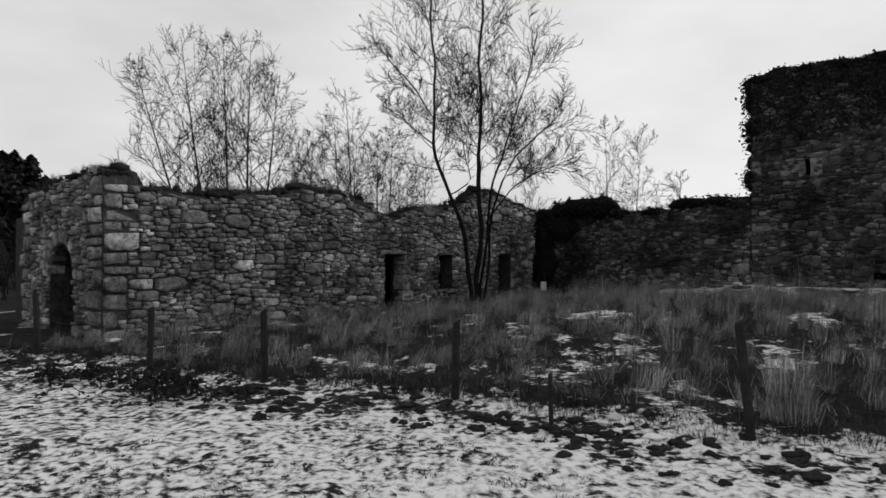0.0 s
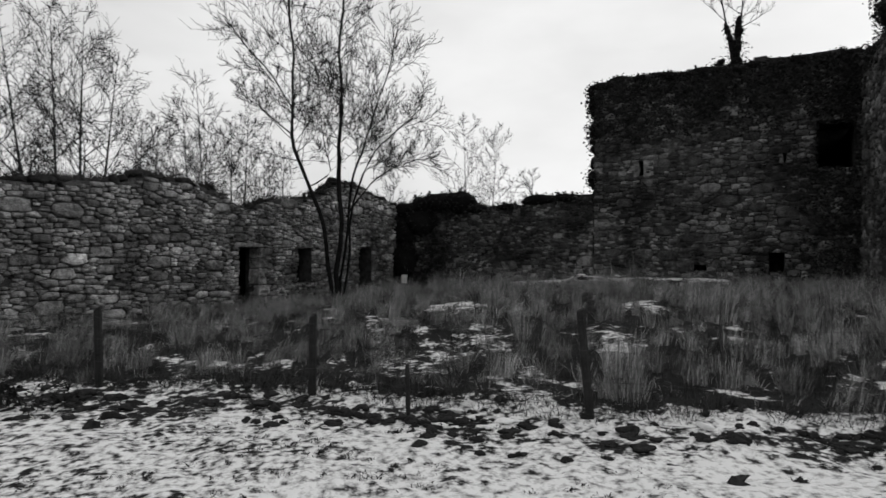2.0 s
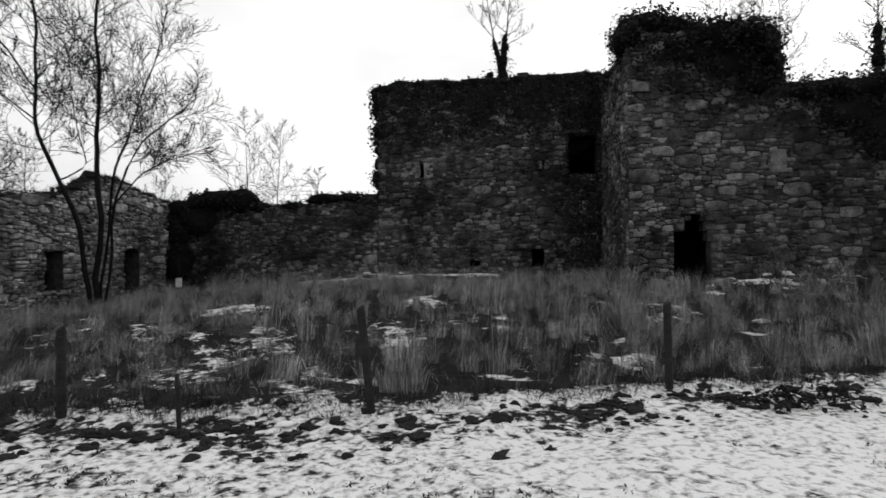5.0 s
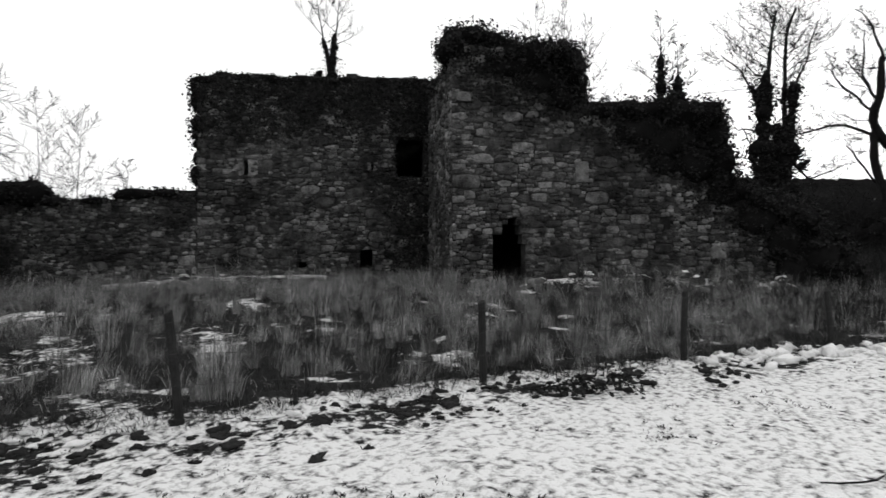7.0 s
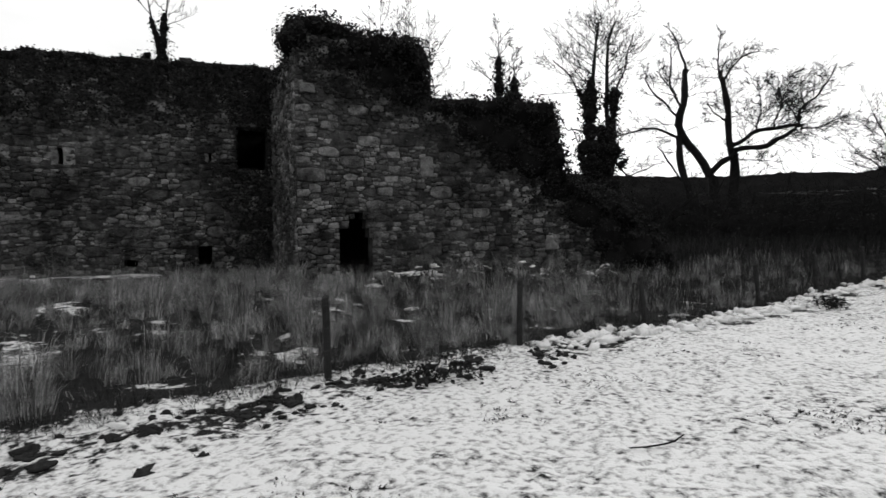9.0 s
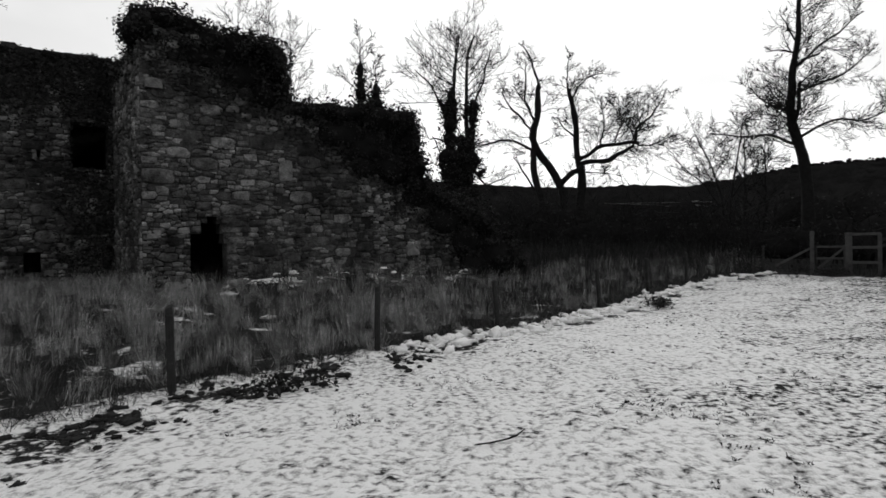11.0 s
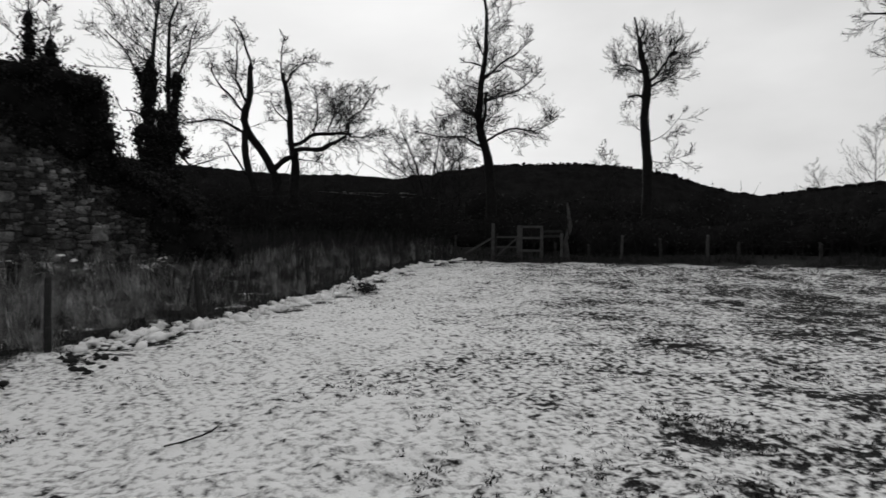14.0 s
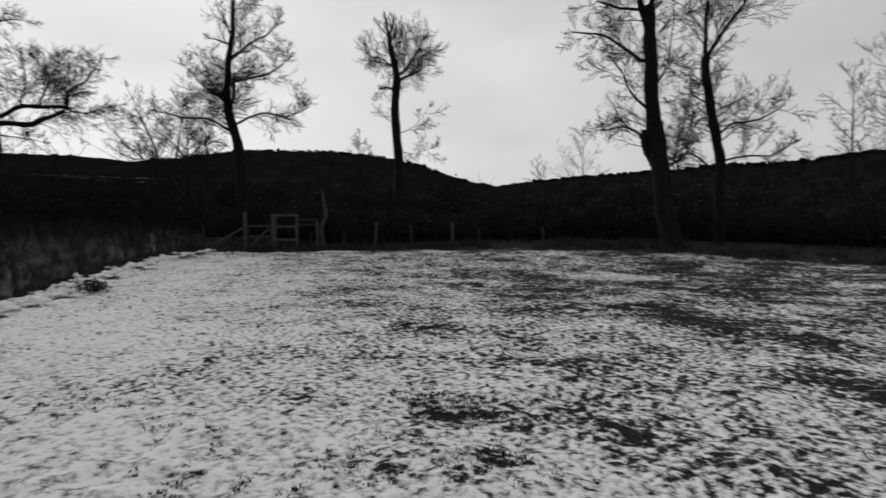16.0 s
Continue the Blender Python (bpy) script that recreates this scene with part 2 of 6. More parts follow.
def leaves(points, normals, size, seed, tilt=0.7):
    """Small four-cornered folded leaves at points, facing roughly along normals."""
    r = np.random.RandomState(seed)
    n = len(points)
    nn = normals + tilt * r.normal(size=(n, 3))
    nn /= np.linalg.norm(nn, axis=1, keepdims=True) + 1e-9
    a = np.cross(nn, r.normal(size=(n, 3)))
    a /= np.linalg.norm(a, axis=1, keepdims=True) + 1e-9
    b_ = np.cross(nn, a)
    s = size * r.uniform(0.6, 1.35, (n, 1))
    v = np.stack([points - a * s * 0.6, points + b_ * s * 0.45 + nn * s * 0.2, points + a * s * 0.7, points - b_ * s * 0.45 + nn * s * 0.2], 1)
    i = np.arange(n)[:, None] * 4
    f = np.concatenate([i + np.array([[0, 1, 2]]), i + np.array([[0, 2, 3]])])
    return v.reshape(-1, 3), f


def blades(base, height, width, lean, seed, away=None):
    """Grass blades: a bent quad and a tip each, all triangles."""
    r = np.random.RandomState(seed)
    n = len(base)
    az = r.uniform(0, 2 * np.pi, n)
    side = np.stack([np.cos(az), np.sin(az), 0 * az], 1)
    la = r.uniform(0, 2 * np.pi, n) if away is None else away + r.normal(0, 0.5, n)
    bend = np.stack([np.cos(la), np.sin(la), 0 * la], 1) * (lean * r.uniform(0.2, 1.0, n))[:, None]
    up = np.array([0, 0, 1.0])
    h = height[:, None]
    w = width[:, None] * 0.5
    mid = base + up * h * 0.55 + bend * h * 0.35
    tip = base + up * h * (1 - 0.25 * lean[:, None]) + bend * h
    v = np.stack([base - side * w, base + side * w, mid + side * w * 0.8, mid - side * w * 0.8, tip], 1)
    i = np.arange(n)[:, None] * 5
    f = np.concatenate([i + np.array([[0, 1, 2]]), i + np.array([[0, 2, 3]]), i + np.array([[3, 2, 4]])])
    return v.reshape(-1, 3), f


def lump(center, radii, seed, sub=3, rough=0.25, scale=0.6):
    """An uneven rounded mass as verts and faces."""
    bm = bmesh.new()
    bmesh.ops.create_icosphere(bm, subdivisions=sub, radius=1.0)
    co = np.array([v.co[:] for v in bm.verts])
    fs = np.array([[v.index for v in f.verts] for f in bm.faces])
    bm.free()
    r = np.asarray(radii, float)
    k = 1 + rough * vnoise(co[:, 0] * r[0] + co[:, 2] * 0.7 * r[2] + seed * 3.1, co[:, 1] * r[1] + co[:, 2] * r[2] * 0.9, scale, 3, seed)
    return co * k[:, None] * r + np.asarray(center, float), fs


def joined(pieces):
    vs, fs, base = [], [], 0
    for v, f in pieces:
        vs.append(np.asarray(v).reshape(-1, 3))
        fs.append(np.asarray(f) + base)
        base += len(vs[-1])
    return np.concatenate(vs), np.concatenate(fs)


# ---- plan: castle axes and the fence line ----
UX, VY = np.array([0.7690, -0.6392]), np.array([0.6392, 0.7690])
CORNER = np.array([-6.42, 11.73])
FAR = np.array([3.64, 23.83])
TOWER = np.array([9.40, 18.95])
INNER = np.array([15.09, 14.22])
WING = INNER - VY * 5.15
POSTS = [(-8.6, 10.6), (-6.3, 9.7), (-4.11, 8.76), (-2.23, 7.82), (0.14, 6.88), (2.68, 5.42), (5.86, 4.48), (8.63, 3.21), (11.75, 2.05), (15.45, 0.35), (19.1, -0.85), (21.6, -2.1), (23.3, -3.2), (24.4, -3.95), (25.2, -5.0)]
FX, FY = [p[0] for p in POSTS], [p[1] for p in POSTS]


def behind_fence(x, y):
    """Metres towards the castle from the fence line, less than zero in the field."""
    x = np.asarray(x, float)
    fy = np.interp(x, FX, FY)
    fy = np.where(x < FX[0], FY[0] - (x - FX[0]) * 0.42, fy)
    fy = np.where(x > FX[-1], FY[-1] - (x - FX[-1]) * 3.0, fy)
    return (np.asarray(y, float) - fy) * 0.9


def verge(x):
    """How far the bank reaches into the field past the fence."""
    return 0.42 * smooth(8, 12, x)


PATCHES = ((1.5, 11.1), (3.0, 12.2), (1.5, 8.3), (2.7, 9.3), (6.4, 10.8), (2.25, 5.95), (-4.5, 12.3), (-1.2, 7.25), (4.6, 8.6), (8.4, 12.0))


BARE_SPOTS = ((7.9, -4.98, 0.45), (8.4, -5.0, 0.3), (5.05, -3.3, 0.3), (8.25, -8.4, 0.7), (4.55, -3.25, 0.3), (3.4, -2.9, 0.35), (9.05, -12.5, 0.8), (6.15, -5.3, 0.35), (12.35, -8.55, 0.6), (7.8, -9.45, 0.6))


def bare(x, y):
    """How far the rough grass opens on lying snow, 0 to 1."""
    v = np.clip(vnoise(x, np.asarray(y) * 0.6, 0.42, 3, 8) * 2.6 - 0.5, 0, 1)
    for px, py in PATCHES:
        v = v + 0.85 * np.exp(-((x - px) / 0.55) ** 2 - ((y - py) / 0.95) ** 2)
    return np.clip(v * (0.8 + 0.9 * vnoise(x, y, 0.2, 2, 18)), 0, 1)


def humps(x, y):
    """Small tufts that lift the field's surface and shed the snow."""
    return np.clip(vnoise(x, y, 0.14, 3, 61) * 1.9 - 0.35 + 0.35 * vnoise(x, y, 1.9, 2, 62), 0, 1)


def ground_z(x, y):
    x, y = np.asarray(x, float), np.asarray(y, float)
    a = (x - FAR[0]) * UX[0] + (y - FAR[1]) * UX[1]
    foot = np.interp(a, [-3, 1, 5.5, 7.4, 15, 24, 40], [0.0, 0.12, 0.36, 0.46, 0.58, 0.66, 0.4])
    d = behind_fence(x, y)
    in_b = -((x - FAR[0]) * VY[0] + (y - FAR[1]) * VY[1])
    ledge = 0.24 * np.exp(-((in_b - 0.9) / 0.5) ** 2) * smooth(3.5, 5.5, a) * (1 - smooth(11, 13, a)) + 0.24 * np.exp(-((in_b - 6.0) / 0.5) ** 2) * smooth(16, 17, a) * (1 - smooth(22, 25, a))
    rough_zone = smooth(0.0, 1.2, d) * (1 - smooth(24, 34, d))
    z = foot * smooth(0.3, 6.5, d) * (1 - smooth(30, 60, np.hypot(x, y)))
    z = z + rough_zone * (0.10 * vnoise(x, y, 1.3, 3, 1) + 0.03) + ledge + 0.10 * np.exp(-((d - 0.35) / 0.4) ** 2) * (0.7 + 0.6 * vnoise(x, y, 0.6, 2, 4))
    field = 1 - smooth(-0.2, 0.6, d)
    ahead = x * 0.955 - y * 0.297
    z = z + 0.36 * smooth(14, 26, ahead) * (1 - smooth(60, 120, np.hypot(x, y)))
    z = z + 0.22 * smooth(12, 20, -y) * field * (1 - smooth(60, 120, np.hypot(x, y)))
    r = np.hypot(x, y)
    z = z + 0.07 * np.exp(-((d + 0.45) / 0.5) ** 2) * np.clip(vnoise(x, y, 0.32, 3, 44) + 0.15, 0, 1) * (1 - smooth(12, 18, x))
    z = z + field * (0.05 * vnoise(x, y, 1.1, 3, 2) + 0.028 * vnoise(x, y, 0.3, 3, 3) * (1 - smooth(9, 22, r)) + 0.010 * vnoise(x, y, 0.13, 2, 63) * (1 - smooth(7, 14, r)) + 0.016 * humps(x, y) * (1 - smooth(14, 22, r)))
    return z


def ground_sheet():
    ang = np.concatenate([np.linspace(-50, 172, 420), np.linspace(172, 310, 41)[1:-1]])
    ang = np.radians(ang)
    rad = np.concatenate([[0.35], np.geomspace(0.8, 3, 12), np.geomspace(3.04, 14, 200), np.geomspace(14.2, 25, 80), np.geomspace(25.6, 60, 28), np.geomspace(66, 2600, 30)])
    A, R = np.meshgrid(ang, rad)
    X, Y = R * np.sin(A), R * np.cos(A)
    Z = ground_z(X, Y)
    nr, na = X.shape
    v = np.stack([X, Y, Z], -1).reshape(-1, 3)
    v = np.concatenate([v, [[0, 0, float(ground_z(0, 0))]]])
    idx = np.arange(nr * na).reshape(nr, na)
    nx = np.roll(idx, -1, axis=1)
    f = np.stack([idx[:-1], idx[1:], nx[1:], nx[:-1]], -1).reshape(-1, 4)
    hub = np.full(na, len(v) - 1)
    fan = np.stack([idx[0], nx[0], hub], -1)
    f = np.concatenate([np.concatenate([f[:, [0, 1, 2]], f[:, [0, 2, 3]]]), fan])
    me = mesh_of("ground", v, f, PASTURE, True)
    x, y = v[:, 0], v[:, 1]
    d = behind_fence(x, y)
    inside = smooth(-0.1, 0.5, d + verge(x) * 1.1)
    patch = np.exp(-(((x - 4.2) / 4.0) ** 2 + ((y - 11.0) / 3.2) ** 2))
    cover_in = 0.16 - 0.45 * smooth(15, 21, np.hypot(x, y)) * smooth(9, 14, x) + 0.10 * patch + 0.64 * bare(x, y)
    path_strip = np.exp(-((d + 2.5) / 3.0) ** 2)
    cover_out = 0.72 + 0.10 * path_strip + 0.10 * vnoise(x, y, 2.0, 3, 5) - 0.07 * smooth(1, 9, -y - 0.15 * x) - 0.03 * smooth(12, 24, np.hypot(x, y)) - 0.09 * np.clip(vnoise(x, y, 1.6, 2, 33) * 2 - 0.5, 0, 1) * smooth(0, 6, -y)
    edge = np.exp(-((d + 0.55 + 0.5 * verge(x)) / 0.45) ** 2)
    cover_out = cover_out - (0.10 + 0.36 * vnoise(x, y, 0.42, 2, 15)) * edge * (1 - smooth(6, 9, x)) + (0.75 * vnoise(x, y, 0.28, 2, 16) - 0.2) * edge * smooth(6, 9, x)
    a_b = (x - FAR[0]) * UX[0] + (y - FAR[1]) * UX[1]
    in_b = -((x - FAR[0]) * VY[0] + (y - FAR[1]) * VY[1])
    cover_in = cover_in + 0.75 * np.exp(-((in_b - 1.0) / 0.4) ** 2) * smooth(3.5, 5.5, a_b) * (1 - smooth(11, 13, a_b))
    cover_in = cover_in + 0.6 * np.exp(-((in_b - 6.1) / 0.4) ** 2) * smooth(16, 17, a_b) * (1 - smooth(23, 25, a_b))
    cover_out = cover_out - 0.10 * smooth(0.5, 4, -x)
    cover_out = cover_out - 0.14 * humps(x, y) * (1 - smooth(14, 24, np.hypot(x, y))) - 0.07 * smooth(-3, 2, -x) - (0.04 + 0.30 * vnoise(x, y, 0.16, 2, 17)) * np.exp(-((d + 0.75) / 0.65) ** 2) * smooth(0.5, 2, x) * (1 - smooth(5, 7.5, x))
    c = cover_in * inside + cover_out * (1 - inside)
    bearing = np.degrees(np.arctan2(x - 0.1, y + 0.2))
    far_r = np.interp(bearing, [95, 101, 106, 118, 130, 142, 150, 170], [27, 25.2, 24.3, 24.5, 24.2, 23.4, 22.4, 21.3]) + 0.5 * vnoise(x, y, 1.2, 3, 52)
    r_ = np.hypot(x, y)
    worn = smooth(100, 150, bearing) * (0.35 + 0.65 * smooth(5, 18, r_)) * (bearing < 200)
    c = c - (0.09 + 0.26 * vnoise(x, y, 1.0, 4, 53)) * worn * (1 - inside)
    c = c + 0.07 * smooth(15, 50, bearing) * (1 - smooth(90, 112, bearing)) * (1 - inside)
    for px, py, pr in BARE_SPOTS:
        c = c - (0.10 + 0.55 * vnoise(x, y, 0.22, 3, 55)) * np.exp(-((x - px) ** 2 + (y - py) ** 2) / pr ** 2)
    c = np.where((bearing > 95) & (bearing < 200), c * (1 - smooth(-0.4, 0.5, r_ - far_r)) + 0.55 * smooth(-0.4, 0.5, r_ - far_r) * np.clip(vnoise(x, y, 0.6, 3, 56) * 1.6 - 0.1, 0, 1) * (r_ < far_r + 2.5), c)
    c = np.where(r_ > 34, 0.05, c)
    at = me.attributes.new("cover", "FLOAT", "POINT")
    at.data.foreach_set("value", np.clip(c, 0, 1).astype(np.float32))
    ob = new("ground", me)
    tagged(ob, "pasture under thin patchy snow with dark grass showing through", "ground", kind="structure")


ground_sheet()


# ---- masonry ----
def clip_half(poly, nx, nz, c):
    """The part of a polygon where nx * x + nz * z <= c."""
    kept = []
    for k in range(len(poly)):
        a, b_ = poly[k - 1], poly[k]
        da, db = nx * a[0] + nz * a[1] - c, nx * b_[0] + nz * b_[1] - c
        if (da <= 0) != (db <= 0):
            q = da / (da - db)
            kept.append((a[0] + (b_[0] - a[0]) * q, a[1] + (b_[1] - a[1]) * q))
        if db <= 0:
            kept.append(b_)
    return kept


def rubble_cells(length, z0, z1, size, boxes, seed, flat=1.9):
    """Irregular close-fitting stones over a wall's face, as polygons: large and small stones thrown in, then grown until they meet."""
    r = np.random.RandomState(seed)
    grid, cells, seeds = {}, [], []
    step = size * 3.6

    def near_by(u, z):
        i, j = int(u // step), int(z // step)
        for a in (-1, 0, 1):
            for b_ in (-1, 0, 1):
                yield from grid.get((i + a, j + b_), ())

    area = length / flat * (z1 - z0)
    for big, tries in ((1.9, 0.03), (1.4, 0.08), (1.0, 0.22), (0.75, 0.4), (0.52, 1.6), (0.36, 3.5), (0.24, 5.0)):
        n = int(area / (size * size) * tries)
        us, zs_, q = r.uniform(0, length / flat, n), r.uniform(z0, z1, n), r.uniform(0.85, 1.12, n)
        for u, z, k in zip(us, zs_, q):
            rad = size * big * k * 0.5
            if any((u - p[0]) ** 2 + (z - p[1]) ** 2 < ((rad + p[2]) * 0.96) ** 2 for p in near_by(u, z)):
                continue
            s = u * flat
            if any(b_[0] - 0.02 < s < b_[1] + 0.02 and b_[2] - 0.02 < z < b_[3] + 0.02 for b_ in boxes):
                continue
            grid.setdefault((int(u // step), int(z // step)), []).append((u, z, rad))
            seeds.append((u, z, rad))
    for u, z, rad in seeds:
        m = rad * 2.2
        poly = [(u - m, z - m), (u + m, z - m), (u + m, z + m), (u - m, z + m)]
        for p in near_by(u, z):
            du, dz = p[0] - u, p[1] - z
            dd = du * du + dz * dz
            if 0 < dd < (m + p[2] * 2.2) ** 2:
                w = (dd + rad * rad - p[2] * p[2]) / 2
                mu, mz = du * abs(du) ** 2.4, dz * abs(dz) ** 2.4
                poly = clip_half(poly, mu, mz, mu * (u + du * w / dd) + mz * (z + dz * w / dd))
        s = u * flat
        poly = [(a * flat, b_) for a, b_ in poly]
        poly = clip_half(clip_half(poly, 1, 0, length), -1, 0, 0)
        for h in boxes:
            xs_, zs2 = [p[0] for p in poly] or [0], [p[1] for p in poly] or [0]
            if min(xs_) < h[1] and max(xs_) > h[0] and min(zs2) < h[3] and max(zs2) > h[2]:
                gaps = ((h[0] - s, (1, 0, h[0])), (s - h[1], (-1, 0, -h[1])), (h[2] - z, (0, 1, h[2])), (z - h[3], (0, -1, -h[3])))
                poly = clip_half(poly, *max(gaps)[1])
        if len(poly) > 2:
            cells.append(poly)
    return cells


def cell_stone(poly, proud, r, tight=0.95):
    """A squared-up stone with a chipped rim and a flat, slightly tilted face; y runs into the wall. Returns its middle, verts and faces."""
    p = np.array(poly)
    c = p.mean(0)
    ring = []
    for k in range(len(p)):
        a, b_, d = p[k - 1], p[k], p[(k + 1) % len(p)]
        ca, cb = r.uniform(0.06, 0.24), r.uniform(0.06, 0.24)
        ring += [b_ + (a - b_) * ca, b_ + (d - b_) * cb] if np.ptp(p[:, 0]) > 0.16 and r.rand() < 0.5 else [b_]
    q = c + (np.array(ring) - c) * (tight + r.uniform(-0.05, 0.03, (len(ring), 1)))
    n = len(q)
    w = q - c
    tilt = r.uniform(-0.3, 0.3, 2)
    v = np.zeros((3 * n, 3))
    v[:n, 0], v[:n, 2], v[:n, 1] = w[:, 0], w[:, 1], 0.06
    v[n:2 * n, 0], v[n:2 * n, 2] = w[:, 0] * 0.985, w[:, 1] * 0.975
    v[n:2 * n, 1] = -proud * r.uniform(0.35, 0.75, n)
    inner = r.uniform(0.72, 0.9, n)
    v[2 * n:, 0], v[2 * n:, 2] = w[:, 0] * inner, w[:, 1] * inner
    v[2 * n:, 1] = np.minimum(-proud * r.uniform(0.85, 1.15, n) + w @ tilt * 0.4, -0.004)
    f = []
    for i in range(n):
        j = (i + 1) % n
        f += [(i, n + i, n + j), (i, n + j, j), (n + i, 2 * n + i, 2 * n + j), (n + i, 2 * n + j, n + j)]
        if 0 < i < n - 1:
            f.append((2 * n, 2 * n + i + 1, 2 * n + i))
    return c, v, np.array(f)


def wall_core(length, top, holes, thick, base, rough, seed):
    """A wall slab with an uneven top line and openings right through it, in wall coordinates (along, inward, up)."""
    xs = sorted(set(np.round(np.concatenate([np.arange(0, length, 0.3), [length], *[[h[0], h[1]] for h in holes]]), 3)))
    zmax = max(z for _, z in top) + 0.6
    zs = sorted(set(np.round(np.concatenate([np.arange(base, zmax, 0.3), [zmax], *[[h[2], h[3]] for h in holes if h[2] > base]]), 3)))
    tx, tz = [p[0] for p in top], [p[1] for p in top]

    def crest(s):
        return float(np.interp(s, tx, tz)) + 0.10 * float(vnoise(s, seed * 1.3, 0.55, 3, seed))

    crests = [crest(s) for s in xs]
    vid, v, f = {}, [], []

    def vert(i, j, side):
        z = min(zs[j], crests[i])
        key = (i, round(z, 4), side)
        if key not in vid:
            wob = 0.03 * float(vnoise(xs[i] * 1.0, z, 0.5, 2, seed + side)) * rough
            vid[key] = len(v)
            v.append((xs[i], (thick if side else 0.0) + wob, z))
        return vid[key]

    def solid(i, j):
        if i < 0 or j < 0 or i >= len(xs) - 1 or j >= len(zs) - 1:
            return False
        cx, cz = (xs[i] + xs[i + 1]) / 2, (zs[j] + zs[j + 1]) / 2
        if zs[j] >= max(crests[i], crests[i + 1]):
            return False
        return not any(h[0] < cx < h[1] and h[2] < cz < h[3] for h in holes)

    def face(*ids):
        ids = [k for n_, k in enumerate(ids) if k not in ids[:n_]]
        if len(ids) > 2:
            f.append(tuple(ids))

    for i in range(len(xs) - 1):
        for j in range(len(zs) - 1):
            if not solid(i, j):
                continue
            a, b_, c, d = vert(i, j, 0), vert(i + 1, j, 0), vert(i + 1, j + 1, 0), vert(i, j + 1, 0)
            e, g, h_, k = vert(i, j, 1), vert(i + 1, j, 1), vert(i + 1, j + 1, 1), vert(i, j + 1, 1)
            face(a, b_, c, d)
            face(g, e, k, h_)
            if not solid(i - 1, j):
                face(e, a, d, k)
            if not solid(i + 1, j):
                face(b_, g, h_, c)
            if not solid(i, j + 1):
                face(d, c, h_, k)
            if not solid(i, j - 1):
                face(a, e, g, b_)
    return v, f, crest


def wall_frame(origin, along):
    """Local x along the wall to the viewer's right, y into it, z up."""
    a = np.array(along)
    return Matrix(((a[0], -a[1], 0, origin[0]), (a[1], a[0], 0, origin[1]), (0, 0, 1, 0), (0, 0, 0, 1)))


def masonry_wall(name, label, origin, along, length, top, holes, thick, base, mat, course, seed, near=(0.0, 99.0), skip=None, quoins=(False, False), core=None, proud=(0.025, 0.085), flat=1.9, tight=0.95):
    """A rubble wall: core with openings, up to 300 stones as pieces of their own, the others joined."""
    wall = thing(name, label, "wall", kind="structure", at=wall_frame(origin, along))
    v, f, crest = wall_core(length, top, holes, thick, base, 1.0, seed)
    part("core", (v, f), core or MORTAR, wall)
    r = np.random.RandomState(seed)
    placed = []
    zt = max(t[1] for t in top) + 0.3
    boxes = list(holes)
    polys = []
    for side in (0, 1):
        z, row = base, 0
        while quoins[side] and z < zt:
            h = r.uniform(0.16, 0.42)
            w = r.uniform(0.26, 0.5) + 0.2 * (row % 2)
            x0, x1 = (0.0, w) if side == 0 else (length - w, length)
            if not any(x1 > ho[0] and x0 < ho[1] and z + h > ho[2] and z < ho[3] for ho in holes):
                boxes.append((x0, x1, z, z + h))
                polys.append([(x0, z + 0.01), (x1, z + r.uniform(0, 0.03)), (x1 - r.uniform(0, 0.03), z + h), (x0, z + h - r.uniform(0, 0.03))])
            z, row = z + h, row + 1
    polys += rubble_cells(length, base, zt, course, boxes, seed, flat)
    for poly in polys:
        xs_, zs_ = [p[0] for p in poly], [p[1] for p in poly]
        sm, zm = sum(xs_) / len(poly), sum(zs_) / len(poly)
        if zm > min(crest(min(xs_)), crest(max(xs_)), crest(sm)) - 0.02 or (max(xs_) - min(xs_)) * (max(zs_) - min(zs_)) < 0.003:
            continue
        if skip and skip(sm, zm, r):
            continue
        placed.append(cell_stone(poly, r.uniform(*proud), r, tight))
    size_of = [float(np.ptp(v[:, 0]) * np.ptp(v[:, 2])) for _, v, _ in placed]
    order = sorted(range(len(placed)), key=lambda k: (not near[0] <= placed[k][0][0] <= near[1], -size_of[k]))
    for k in order[:300]:
        c, v, f = placed[k]
        ob = new("stone", mesh_of("stone", v, f, mat))
        ob.parent = wall
        ob.matrix_basis = Matrix.Translation((float(c[0]), 0, float(c[1])))
    rest = [(placed[k][1] + np.array([placed[k][0][0], 0, placed[k][0][1]]), placed[k][2]) for k in order[300:]]
    if rest:
        tagged(part("stones", joined(rest), mat, wall), kind="stuff")
    return wall, crest


def block(name, wall, s0, s1, z0, z1, proud, mat, inward=0.25, label=""):
    """A dressed block set in a wall, with worn edges."""
    bm = bmesh.new()
    bmesh.ops.create_cube(bm, size=1.0)
    for v in bm.verts:
        v.co = Vector(((s0 + s1) / 2 + v.co.x * (s1 - s0), (inward - proud) / 2 + v.co.y * (inward + proud), (z0 + z1) / 2 + v.co.z * (z1 - z0)))
    bmesh.ops.bevel(bm, geom=bm.edges[:], offset=0.015, segments=2, affect="EDGES")
    bmesh.ops.subdivide_edges(bm, edges=[e for e in bm.edges if e.calc_length() > 0.15], cuts=2, use_grid_fill=True)
    for v in bm.verts:
        v.co += Vector((0.05 * noise.noise(v.co * 3.0 + Vector((s0 * 7, 0, 0))), 0.014 * noise.noise(v.co * 6.0), 0.045 * noise.noise(v.co * 3.0 + Vector((0, s0 * 5, 3)))))
    return part(name, bm, mat, wall, label)


